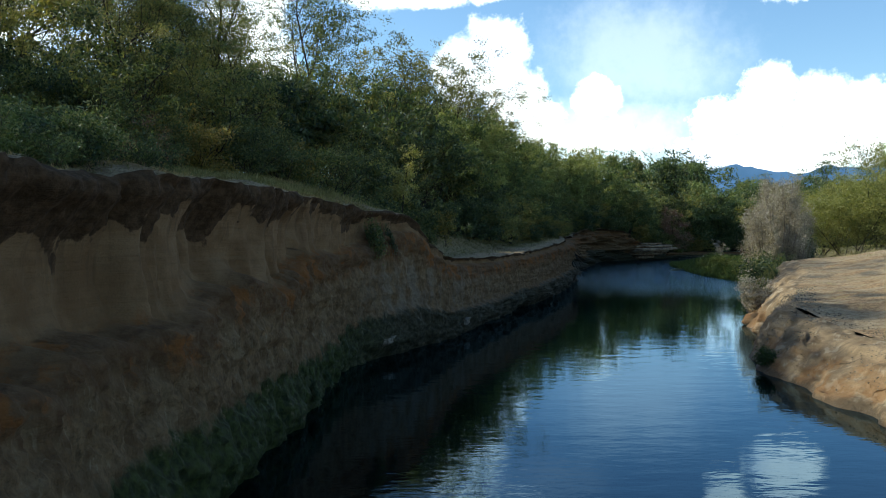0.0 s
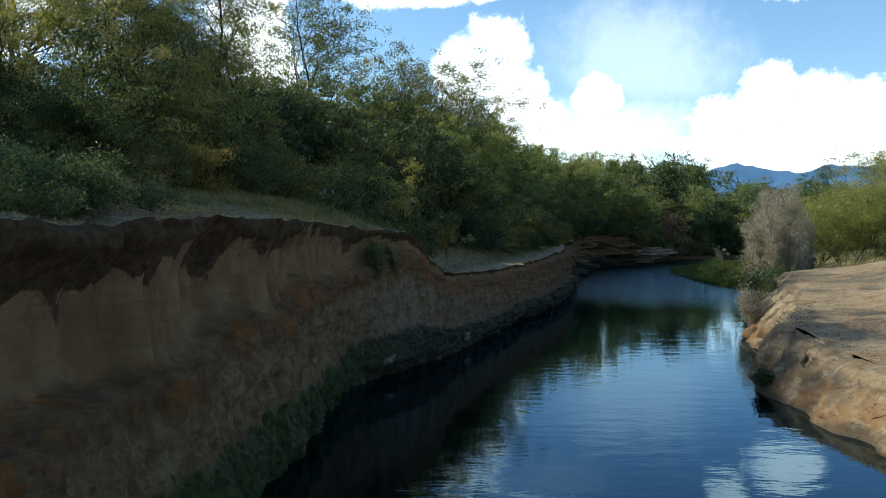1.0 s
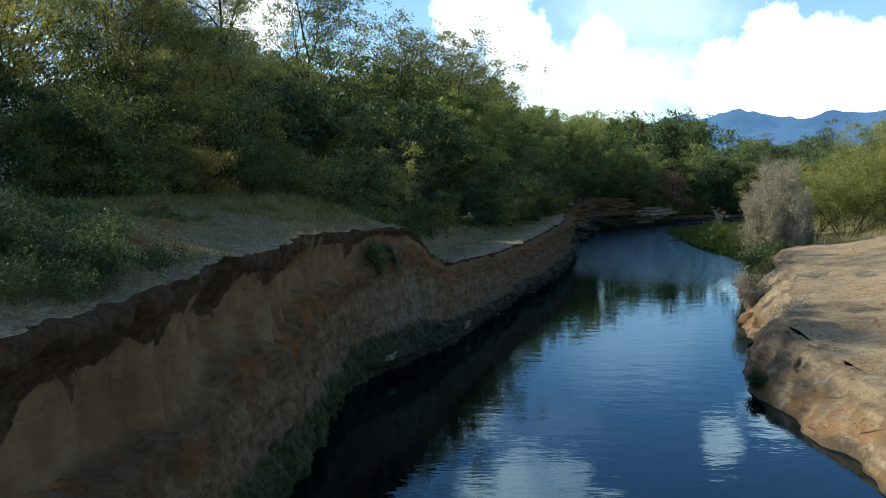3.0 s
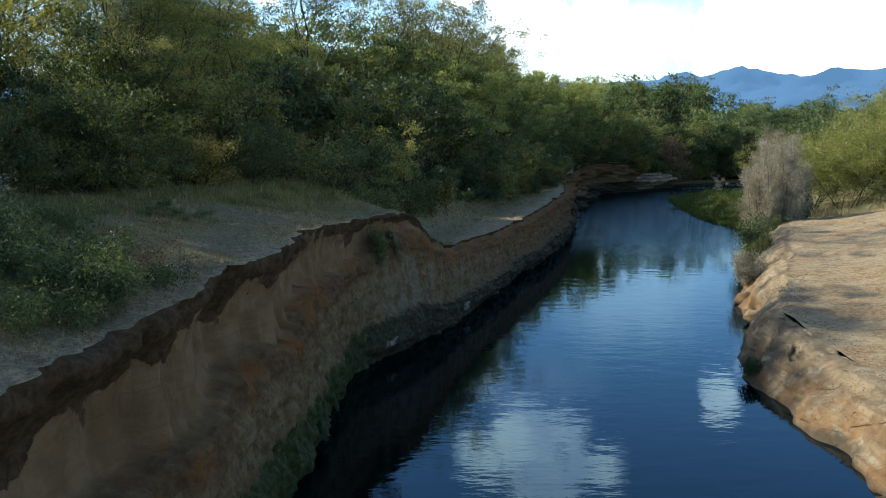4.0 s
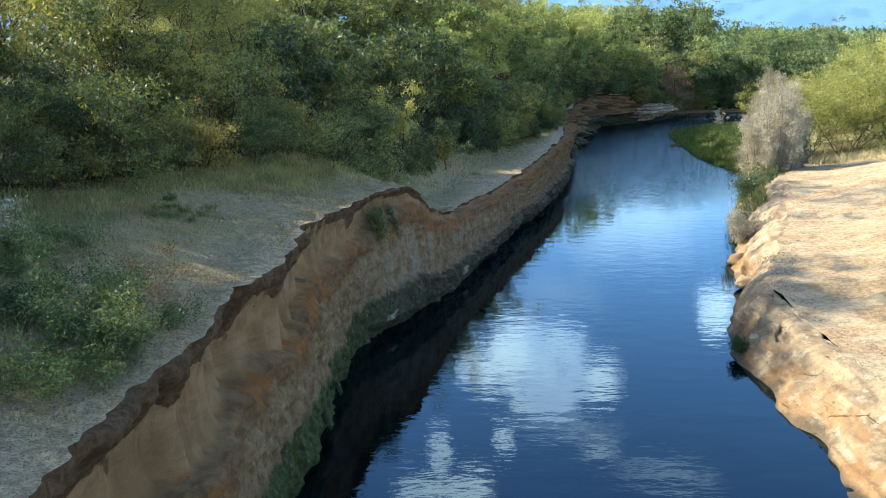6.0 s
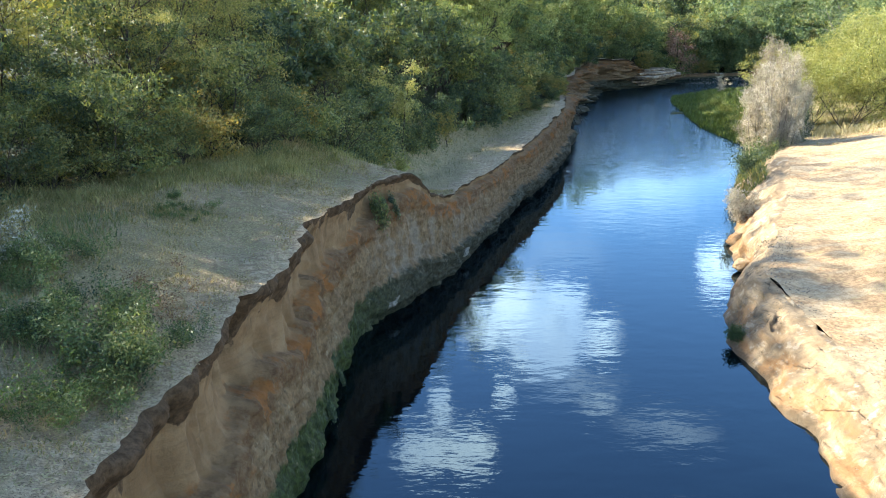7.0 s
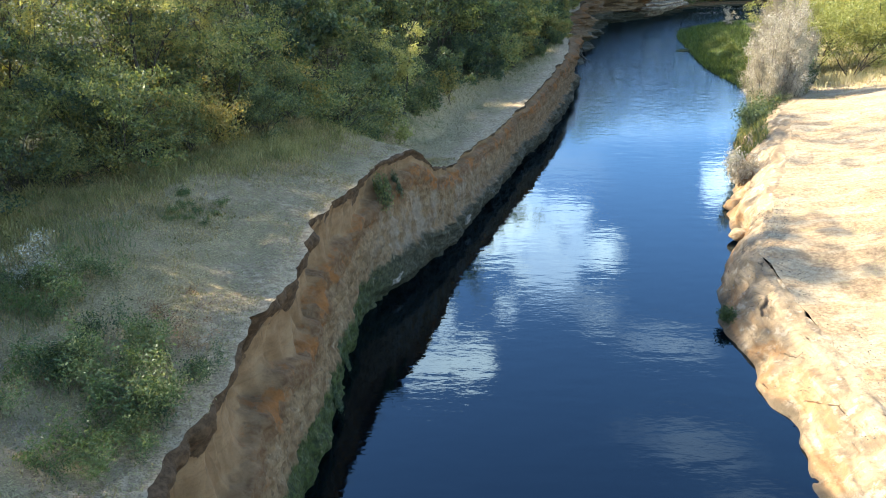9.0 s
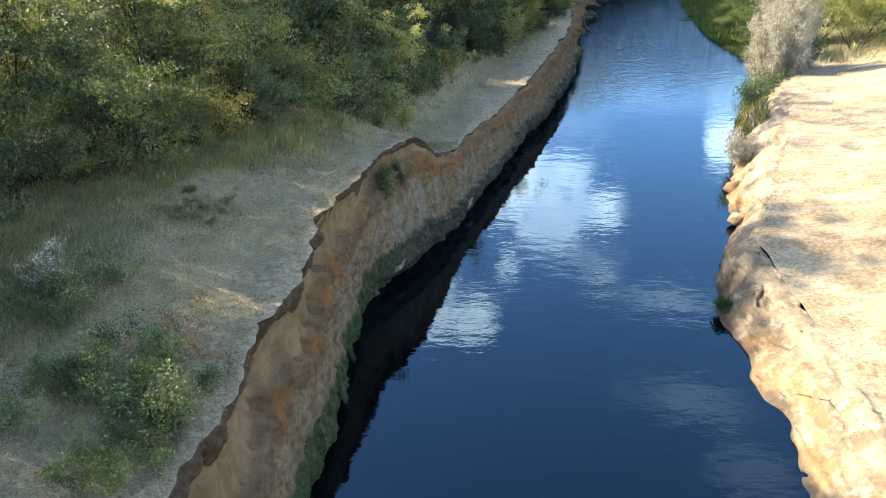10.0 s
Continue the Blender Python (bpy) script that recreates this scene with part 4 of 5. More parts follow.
    mid = [plant("tree", 41 + i, (SUN_TINTED, ROBINIA, HAZED_LEAF)[i], leaves=3800, size=0.26, height=8.0, stems=2, lean=0.2, first=0.12, children=(12, 7), levels=2, spread=0.25, wide=0.5, clump=46,
                 label="rounded green tree on the wooded slope above the river", **common) for i in range(3)]
    # crowns lightened by leaf colour to look sunlit
    tinted = [plant("tree", 46 + i, SUN_TINTED, leaves=3600, size=0.26, height=8.0, stems=2, lean=0.2, first=0.12, children=(12, 7), levels=2, spread=0.27, wide=0.5, clump=44,
                 label="light green tree high on the wooded slope, sunlight put into its leaf colour", **common) for i in range(2)]
    spots, high = [], []
    for y in np.arange(46, 104, 2.6):
        for row in range(3):
            yy = y + rng.uniform(-1.2, 1.2)
            x = float(wood_x(yy)) - 2.2 - row * 4.2 + rng.uniform(-1.0, 1.0)
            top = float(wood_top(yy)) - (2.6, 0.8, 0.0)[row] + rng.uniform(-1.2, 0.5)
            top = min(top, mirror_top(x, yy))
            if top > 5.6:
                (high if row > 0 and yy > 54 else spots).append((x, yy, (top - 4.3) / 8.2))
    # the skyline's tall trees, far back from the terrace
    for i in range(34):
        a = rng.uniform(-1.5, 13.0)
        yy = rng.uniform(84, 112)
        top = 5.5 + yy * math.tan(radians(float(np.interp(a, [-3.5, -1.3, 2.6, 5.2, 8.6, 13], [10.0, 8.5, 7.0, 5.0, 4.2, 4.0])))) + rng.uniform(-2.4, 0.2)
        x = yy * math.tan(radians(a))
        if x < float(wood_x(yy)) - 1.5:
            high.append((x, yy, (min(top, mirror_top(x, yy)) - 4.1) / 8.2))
    spread_out(tinted, high, skyline=True)
    # a mostly unseen row, added to shade the plateau, then the wood's depth behind
    for y in np.arange(5, 24, 2.3):
        spots.append((float(wood_x(y)) - 6.0 + rng.uniform(-1.2, 1.2), y + rng.uniform(-0.8, 0.8), rng.uniform(0.8, 1.08)))
    for i in range(16):
        yy = rng.uniform(4, 60)
        spots.append((float(wood_x(yy)) - rng.uniform(15, 30), yy, rng.uniform(0.75, 1.0)))
    for i in range(18):
        yy = 48 + 12 * (i % 2) + rng.uniform(-2, 2)
        spots.append((-yy * math.tan(radians(8.5 + 0.85 * i)), yy, rng.uniform(0.62, 0.8)))
    spread_out(mid, spots, skyline=True)
    shrub = dict(bark=BARK, size=0.195, clump=48, category="shrub", group="shrubs along the wood", spread=0.19, levels=2, stems=6, lean=0.5, first=0.06, children=(9, 5), ratio=0.42, part_name="foliage", wide=0.5)
    shrubs = [plant("shrub", 31 + i, (SHRUB, ROBINIA, YELLOWED, SHRUB, SHRUB)[i], leaves=(2600, 2600, 2200, 2800, 2400)[i], height=(2.9, 3.4, 2.4, 3.8, 2.6)[i],
                    label=("dense dark green shrub at the wood's edge", "tall olive-green shrub at the wood's edge", "yellowing shrub with ochre leaves at the wood's edge",
                           "large dark green shrub under the trees", "low dark green shrub at the wood's edge")[i], **shrub) for i in range(5)]
    leafy = dict(shrub, size=0.115, spread=0.24, clump=120, flat=0.45, ratio=0.55, wiggle=0.26, lean=0.75)
    fine = [plant("shrub", 36 + i, (SHRUB, ROBINIA, YELLOWED, SHRUB)[i], leaves=(5600, 5200, 4200, 5600)[i], height=(2.9, 3.4, 2.2, 3.6)[i],
                  label=("dense dark green shrub at the wood's edge", "tall olive-green shrub at the wood's edge", "yellowing shrub with ochre leaves at the wood's edge", "large dark green shrub under the trees")[i], **leafy) for i in range(4)]
    near_spots, dark_spots, far_spots = [], [], []
    for y in list(np.arange(8, 30, 1.35)) + list(np.arange(30, 97, 1.75)) + list(np.arange(97.5, 110, 0.6)):
        for row in range(3 if y < 30 else 2):
            yy = y + rng.uniform(-0.8, 0.8) * (y < 97)
            spot = (float(wood_x(yy)) - 0.5 - row * 2.1 + rng.uniform(-0.5, 0.5), yy, rng.uniform(0.5, 0.9) + 0.28 * row)
            if yy > 38:
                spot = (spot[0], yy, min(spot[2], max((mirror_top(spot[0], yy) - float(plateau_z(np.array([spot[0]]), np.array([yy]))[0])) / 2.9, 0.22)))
            (near_spots if yy < 30 else dark_spots if yy < 47 else far_spots).append(spot)
    # shrubs that hang over the far bank's brink
    for y in np.arange(59, 90, 1.5):
        far_spots.append((float(left_edge(y)) - 0.35 + rng.uniform(-0.3, 0.2), y, rng.uniform(0.3, 0.5)))
    near_spots += [(-10.6, 17.4, 0.8), (-10.0, 19.2, 0.75), (-9.2, 20.6, 0.8), (-8.1, 21.7, 0.7), (-10.9, 14.6, 0.9)]
    rng.shuffle(near_spots)
    rng.shuffle(far_spots)
    spread_out(fine, near_spots)
    spread_out([shrubs[0], shrubs[3]], dark_spots)
    spread_out([shrubs[4], shrubs[1], shrubs[2]], far_spots)


OLIVE = leaf_material("olive_leaf", [(0.05, 0.06, 0.024), (0.10, 0.108, 0.036), (0.15, 0.15, 0.05), (0.22, 0.19, 0.06)])
build_left_wood()


def build_plateau_plants():
    # light saplings on the lower terrace
    sap = dict(bark=BARK, category="sapling", levels=2, stems=2, lean=0.15, first=0.15, children=(9, 4), ratio=0.32, spread=0.12, part_name="foliage", wide=0.45)
    s = plant("sapling", 101, LIME, leaves=3000, size=0.11, height=3.3, label="light green sapling on the grassy terrace above the cliff", **sap)
    s.matrix_basis = stand(s, -1.75, 35.2, 1.0)
    s = plant("sapling", 102, YELLOWED, leaves=1300, size=0.10, height=1.7, label="small yellow-green sapling beside the path", **sap)
    s.matrix_basis = stand(s, 0.3, 39.4, 1.0)
    s = plant("sapling", 103, LIME, leaves=800, size=0.09, height=1.0, label="low yellow-green seedling in dry grass", **sap)
    s.matrix_basis = stand(s, -1.7, 32.4, 1.0)
    s = plant("sapling", 104, SHRUB, leaves=1300, size=0.09, height=1.3, label="bushy green sapling at the terrace's edge", **sap)
    s.matrix_basis = stand(s, -2.6, 30.0, 1.0)
    low = plant("shrub", 105, SHRUB, leaves=3000, size=0.10, height=1.3, spread=0.16, label="low dark green shrub under the saplings on the terrace", bark=BARK, category="shrub",
                group="shrubs under the saplings", levels=2, stems=7, lean=0.7, first=0.05, children=(8, 5), ratio=0.42, part_name="foliage", wide=0.5)
    spread_out([low], [(-2.3, 34.2, 1.1), (-1.2, 36.0, 1.0), (-0.5, 37.8, 1.1), (-3.0, 32.0, 1.2), (-3.1, 29.4, 1.0), (-0.1, 40.6, 1.2), (-2.2, 36.8, 1.5), (-2.9, 35.0, 1.5)])
    # weeds near the lip
    weed = dict(bark=BARK, category="weed", group="weeds on the plateau", levels=2, stems=5, lean=0.5, first=0.1, children=(5, 3), ratio=0.4, part_name="foliage", radius=0.006)
    kinds = [plant("weed", 111, WEED, leaves=1054, size=0.06, height=0.7, spread=0.10, label="bushy dark green weed on the sandy plateau", **weed),
             plant("weed", 112, DRIED, leaves=816, size=0.05, height=0.8, spread=0.08, label="withered weed with rusty brown seed heads", **weed),
             plant("weed", 113, MOSS, leaves=646, size=0.055, height=0.42, spread=0.08, label="fresh green weed on bare sand", **weed),
             plant("weed", 114, PALE, leaves=544, size=0.05, height=0.85, spread=0.09, label="grey weed with whitish dry flowers", **weed)]
    rng = random.Random(3)
    lists = [[], [], [], []]
    for i in range(26):
        a, r = rng.uniform(0, 6.28), rng.uniform(0, 1) ** 0.6
        x, y = -4.9 + 1.15 * r * math.cos(a), 11.0 + 1.9 * r * math.sin(a)
        lists[rng.choice((0, 0, 0, 1, 1, 2) if x > -4.9 and y > 10.6 else (0, 0, 2, 0))].append((x, y, rng.uniform(0.5, 1.05)))
    for i in range(26):
        lists[rng.choice((0, 2, 2, 0, 3))].append((rng.uniform(-8.6, -5.8), rng.uniform(10.0, 14.6), rng.uniform(0.6, 1.1)))
    for x, y in ((-4.66, 9.2), (-4.9, 9.5), (-5.2, 9.0), (-4.75, 9.9)):
        lists[2].append((x, y, rng.uniform(0.6, 0.9)))
    for i in range(14):
        lists[2].append((rng.uniform(-6.5, -5.2), rng.uniform(17.8, 19.6), rng.uniform(0.3, 0.55)))
    for ob, spots in zip(kinds, lists):
        spread_out([ob], spots)
    # creepers that hang on the cliff's face and toe
    vine = dict(bark=BARK, category="creeper", group="plants on the cliff's face", levels=2, stems=5, lean=0.9, first=0.1, children=(6, 4), ratio=0.4, part_name="foliage", radius=0.006, droop=0.25)
    v = plant("creeper", 121, SHRUB, leaves=1500, size=0.10, height=0.7, spread=0.14, label="dark green creeper hanging on the cliff's face", **vine)
    v.matrix_basis = Matrix.Translation((-2.08, 24.6, 3.05)) @ Matrix.Rotation(radians(75), 4, "Y") @ Matrix.Diagonal((0.95, 0.8, 0.7, 1))
    for x, y, z, k in ((-1.55, 25.5, 3.1, 0.6), (-1.8, 25.0, 3.35, 0.4), (-2.6, 17.5, 0.3, 0.45), (-2.55, 19.4, 0.25, 0.3)):
        c = copy_thing(v, Matrix())
        c.matrix_basis = Matrix.Translation((x, y, z)) @ Matrix.Rotation(radians(70), 4, "Y") @ Matrix.Diagonal((1.3 * k, 1.1 * k, 0.5 * k, 1))


WEED = leaf_material("weed_leaf", [(0.018, 0.033, 0.012), (0.048, 0.074, 0.023), (0.10, 0.128, 0.04), (0.20, 0.20, 0.08)], 0.3)
DRIED = leaf_material("dried_weed", [(0.09, 0.05, 0.026), (0.18, 0.095, 0.045), (0.30, 0.19, 0.10), (0.38, 0.15, 0.05)], 0.2)
PALE = leaf_material("pale_weed", [(0.07, 0.075, 0.045), (0.12, 0.12, 0.08), (0.20, 0.19, 0.14), (0.42, 0.39, 0.32)], 0.2)
build_plateau_plants()


def grass_sheet(name, material_, rng, x, y, ground, height, width, label, lean=0.35):
    """Blades on given spots as one sheet of stuff."""
    n = len(x)
    at = np.stack([x, y, ground(x, y) - 0.02], 1)
    way = np.stack([rng.normal(0, lean, n), rng.normal(0, lean, n), np.ones(n)], 1)
    way /= np.linalg.norm(way, axis=1, keepdims=True)
    a = rng.uniform(0, 6.283, n)
    side = np.stack([np.cos(a), np.sin(a), np.zeros(n)], 1)
    H = (height * rng.uniform(0.5, 1.4, n))[:, None]
    W = width * rng.uniform(0.7, 1.4, n)[:, None]
    bend = at + way * H * 0.55
    tip = at + way * H + np.stack([rng.normal(0, 0.18, n), rng.normal(0, 0.18, n), -0.06 + 0 * x], 1) * H
    v = np.stack([at - side * W * 0.5, at + side * W * 0.5, bend + side * W * 0.4, tip, bend - side * W * 0.4], 1).reshape(-1, 3)
    f = np.arange(5 * n).reshape(n, 5)
    tagged(new(name, mesh_of(name, v, f, material_, False)), label, "grass", kind="stuff")


def build_grass():
    rng = np.random.default_rng(8)
    # plateau turf: sparse near the lip, thick at the wood
    n = 150000
    y = rng.uniform(7.5, 31, n)
    ex, wx = left_edge(y), wood_x(y)
    f = rng.uniform(0, 1, n)
    x = ex - 0.1 - f * (ex - wx + 0.6)
    thick = 0.22 + 0.9 * f ** 1.6 + 0.55 * vnoise(x * 0.7, y * 0.7, 5.0) + 0.35 * vnoise(x * 2.3, y * 2.3, 6.0) - 0.2 * smooth(y, 12, 8)
    keep = rng.uniform(0, 1, n) < np.clip(thick, 0.02, 1) * 0.75
    x, y, f = x[keep], y[keep], f[keep]
    grass_sheet("grass", GRASS, rng, x, y, plateau_z, 0.08 + 0.17 * f ** 2, 0.012, "thin dry grass tufts on the sandy plateau")
    # straw and leaf litter lying on the sand
    n = 46000
    y = rng.uniform(7.5, 31, n)
    x = left_edge(y) - 0.06 - rng.uniform(0, 1, n) * (left_edge(y) - wood_x(y))
    z = plateau_z(x, y) + 0.012
    a, L = rng.uniform(0, 6.283, n), rng.uniform(0.03, 0.10, n)
    w = np.stack([np.cos(a), np.sin(a), rng.uniform(-0.1, 0.3, n)], 1)
    s = np.stack([-np.sin(a), np.cos(a), rng.uniform(-0.3, 0.3, n)], 1) * rng.uniform(0.006, 0.016, n)[:, None]
    at = np.stack([x, y, z], 1)
    v = np.stack([at - s, at + s, at + w * L[:, None]], 1).reshape(-1, 3)
    tagged(new("litter", mesh_of("litter", v, np.arange(3 * n).reshape(n, 3), STRAW, False)), "dry straw and leaf litter strewn over the sand", "litter", kind="stuff")
    # taller stalks before the wood
    n = 64000
    y = rng.uniform(8, 31, n)
    x = wood_x(y) + 0.5 + rng.normal(0.1, 0.75, n)
    ok = (x < left_edge(y) - 0.5) & (rng.uniform(0, 1, n) < 0.7 + 0.6 * vnoise(x * 0.9, y * 0.9, 33.0))
    grass_sheet("grass", TALL, rng, x[ok], y[ok], plateau_z, 0.21 + 0.13 * smooth(vnoise(x[ok] * 0.8, y[ok] * 0.8, 34.0), 0.0, 0.5), 0.008, "tall pale grass stalks along the wood's edge", 0.22)
    # upright green stalks strewn over the plateau in loose groups
    n = 30000
    y = rng.uniform(8, 27, n)
    f = rng.uniform(0.12, 1, n)
    x = left_edge(y) - f * (left_edge(y) - wood_x(y))
    ok = rng.uniform(0, 1, n) < np.clip(1.5 * vnoise(x * 0.55, y * 0.55, 41.0) + 0.5 * f - 0.25, 0, 1)
    grass_sheet("grass", STALK, rng, x[ok], y[ok], plateau_z, 0.19, 0.013, "upright green stalks on the sandy plateau", 0.2)
    # terrace beyond the break
    n = 26000
    y = rng.uniform(28.5, 60, n)
    w, e = wood_x(y), left_edge(y)
    f = rng.uniform(0, 1, n) ** 2.6
    x = w - 0.5 + f * (e - w)
    ok = (x < e - 0.15) & (rng.uniform(0, 1, n) < 1.1 - f * 1.1)
    grass_sheet("grass", GRASS, rng, x[ok], y[ok], plateau_z, 0.13, 0.014, "dry grass on the lower terrace")
    # dry tufts on the low bank
    n = 60000
    y = rng.uniform(16, 60, n)
    d = rng.uniform(0.2, 16, n)
    x = right_edge(y) + d
    thick = 0.55 * vnoise(x * 0.45, y * 0.45, 15.0) + 0.4 * vnoise(x * 1.6, y * 1.6, 6.0) + 0.5 * smooth(y, 36, 52) + 0.2 * smooth(d, 3, 9) - 0.35
    keep = rng.uniform(0, 1, n) < np.clip(thick, 0.0, 1)
    grass_sheet("grass", STRAW, rng, x[keep], y[keep], meadow_z, 0.13, 0.02, "short straw-coloured grass on the low bank")
    n = 9000
    y = rng.uniform(46, 62, n)
    x = right_edge(y) + rng.uniform(0.3, 9, n)
    ok = y > 49 + 0.28 * (x - 22) + rng.normal(0, 0.8, n)
    grass_sheet("grass", STRAW, rng, x[ok], y[ok], meadow_z, 0.48, 0.02, "tall dry grass before the trees", 0.15)
    # green spit by the water
    n = 16000
    y = rng.uniform(57, 88, n)
    x = right_water(y) - 0.5 + rng.uniform(0, 1, n) ** 1.5 * (right_edge(y) - right_water(y) + 1.5)
    grass_sheet("reeds", REED, rng, x, y, lambda a, b: np.maximum(bank_z(a, b), 0.0), 0.34, 0.045, "bright green reeds on the spit by the water", 0.3)
    n = 3000
    y = rng.uniform(38, 50, n)
    x = right_water(y) + rng.uniform(0.1, 1.4, n)
    grass_sheet("reeds", SHRUB, rng, x, y, bank_z, 0.35, 0.03, "dark green sedge at the foot of the low bank", 0.35)


STALK = leaf_material("green_stalk", [(0.05, 0.075, 0.03), (0.09, 0.115, 0.045), (0.14, 0.15, 0.06), (0.22, 0.20, 0.09)], 0.3)
TALL = leaf_material("tall_grass_blade", [(0.10, 0.105, 0.036), (0.175, 0.165, 0.055), (0.30, 0.255, 0.10), (0.40, 0.33, 0.16)], 0.3)
build_grass()


def build_willow():
    """A dense upright willow: many steep stems, and fine leaves in an egg-shaped, ragged hull."""
    rng = np.random.default_rng(51)
    base = tagged(new("willow"), "silvery grey bushy willow growing at the water's edge", "tree")
    paths, spots = [], []
    for i in range(60):
        a, r = rng.uniform(0, 6.283), rng.uniform(0, 1) ** 0.55
        high = 6.4 * math.sqrt(max(1 - 0.72 * r * r, 0.0)) * (rng.uniform(0.45, 1.0) if i % 3 else 1.0) + rng.normal(0, 0.2)
        wide = 2.0 * r * (1.0 if high < 4.4 else 0.9)
        tip = np.array([wide * math.cos(a), wide * math.sin(a), high])
        root = np.array([0.7 * math.cos(a), 0.7 * math.sin(a), 0.0]) * r
        k = np.linspace(0, 1, 10)[:, None]
        pts = root + (tip - root) * np.concatenate([np.sin(k * 1.57) ** 0.9] * 2 + [k], 1) + np.cumsum(rng.normal(0, 0.03, (10, 3)), 0)
        paths.append((pts, np.linspace(0.045, 0.008, 10), 4))
        for f in rng.uniform(0.06, 1.0, 18):
            j = min(int(f * 9), 8)
            p = pts[j] + (pts[j + 1] - pts[j]) * (f * 9 - j)
            b = rng.uniform(0, 6.283)
            end = p + np.array([0.42 * math.cos(b), 0.42 * math.sin(b), 0.42]) * rng.uniform(0.5, 1.3)
            paths.append((np.array([p, (p + end) / 2 + rng.normal(0, 0.03, 3), end]), (0.010, 0.006, 0.003), 3))
            spots.append((p, end))
    v, f = tubes(paths)
    part("trunk", mesh_of("trunk", v, f, GREY_BARK), base, "grey steep stems and twigs")
    at = np.concatenate([p + (e - p) * rng.uniform(0.1, 1.1, (64, 1)) + rng.normal(0, 0.13, (64, 3)) for p, e in spots])
    v, f = leaf_blades(rng, at, 0.10, 0.042, 0.7)
    part("crown", mesh_of("crown", v, f, SILVER, False), base)
    return base


def build_right_side():
    willow = build_willow()
    willow.matrix_basis = Matrix.Translation((17.85, 46.6, 0.3)) @ Matrix.Diagonal((0.92, 0.92, 0.98, 1))
    for x, y, z, k, turn in ((20.6, 53.0, 0.6, 0.95, 2.0), (22.2, 59.0, 0.5, 1.02, 4.0)):
        c = copy_thing(willow, Matrix())
        c.matrix_basis = Matrix.Translation((x, y, z)) @ Matrix.Rotation(turn, 4, "Z") @ Matrix.Diagonal((0.8 * k, 0.8 * k, k, 1))
        tagged(c, "greyish willow standing behind the one at the water's edge")
    small = plant("willow", 52, SILVER, GREY_BARK, 2200, 0.14, "small bare grey willow bush by the spit", "shrub", height=3.0, stems=6, lean=0.35, first=0.1, children=(7, 4), levels=2, ratio=0.3, angle=0.55, spread=0.15, radius=0.007)
    small.matrix_basis = Matrix.Translation((26.0, 83.0, 0.4)) @ Matrix.Scale(0.6, 4)
    bush = dict(bark=BARK, category="shrub", levels=2, stems=7, lean=0.7, first=0.05, children=(8, 5), ratio=0.4, part_name="foliage", wide=0.5)
    b = plant("shrub", 53, SHRUB, leaves=6000, size=0.11, height=1.7, spread=0.22, label="dense dark green shrub overhanging the water", **bush)
    b.matrix_basis = Matrix.Translation((16.4, 44.4, 0.15)) @ Matrix.Scale(1.2, 4)
    c = copy_thing(b, Matrix())
    c.matrix_basis = Matrix.Translation((15.5, 42.4, 0.1)) @ Matrix.Rotation(2.0, 4, "Z") @ Matrix.Scale(1.1, 4)
    c = copy_thing(b, Matrix())
    c.matrix_basis = Matrix.Translation((18.4, 47.4, 0.8)) @ Matrix.Rotation(1.0, 4, "Z") @ Matrix.Scale(1.3, 4)
    c = copy_thing(b, Matrix())
    c.matrix_basis = Matrix.Translation((20.6, 50.6, 1.0)) @ Matrix.Rotation(4.0, 4, "Z") @ Matrix.Scale(1.4, 4)
    b = plant("shrub", 54, SILVER, leaves=3400, size=0.11, height=1.5, spread=0.16, label="grey-green leafy shrub at the foot of the bank", **bush)
    b.matrix_basis = Matrix.Translation((12.7, 35.2, 0.25)) @ Matrix.Scale(0.9, 4)
    b = plant("shrub", 56, MOSS, leaves=2400, size=0.07, height=0.5, spread=0.09, label="small bright green fern tuft at the waterline", **bush)
    b.matrix_basis = Matrix.Translation((8.5, 22.3, 0.12)) @ Matrix.Scale(0.85, 4)
    low = plant("shrub", 57, REED, leaves=2600, size=0.13, height=1.0, spread=0.2, label="low leafy olive-green shrub on the green spit", group="shrubs on the spit", **bush)
    spots = [(20.6, 61.0, 0.8), (21.6, 63.5, 0.9), (20.9, 66.5, 0.6), (22.4, 68.5, 0.8), (21.6, 72.0, 0.6), (23.0, 74.0, 0.8), (23.6, 78.5, 0.7), (24.2, 62.0, 1.0), (25.0, 66.0, 1.0), (25.6, 71.0, 1.0), (22.2, 58.5, 1.0), (18.9, 52.0, 0.9), (20.2, 55.0, 1.0)]
    for i, (x, y, s) in enumerate(spots):
        ob = low if i == 0 else copy_thing(low, Matrix())
        ob.matrix_basis = Matrix.Translation((x, y, float(bank_z(np.array([x]), np.array([y]))[0]) - 0.05)) @ Matrix.Rotation(i * 1.3, 4, "Z") @ Matrix.Scale(s, 4)
    lime = [plant("tree", 61 + i, LIME, BARK, 22000, 0.16, "sunlit yellow-green tree on the low bank", "tree", "trees on the low bank", height=6.0 + i, stems=4, lean=0.45, first=0.04, spread=0.26, ratio=0.55) for i in range(2)]
    spread_out(lime, [(25.2, 53.8, 0.8), (28.4, 54.6, 0.88), (25.0, 60.0, 0.8), (31.4, 56.4, 0.85), (27.5, 64, 0.85), (33.5, 61, 0.95), (31, 69, 0.9), (38, 63, 1.0), (36, 72, 1.0), (43, 67, 1.05), (42, 76, 1.0)], "right")
    pop = plant("tree", 65, HAZED_LEAF, GREY_BARK, 3600, 0.2, "slender pale tree standing above the low bank's trees", "tree", "trees on the low bank", height=9.0, stems=2, lean=0.12, first=0.2, wide=0.5, ratio=0.32)
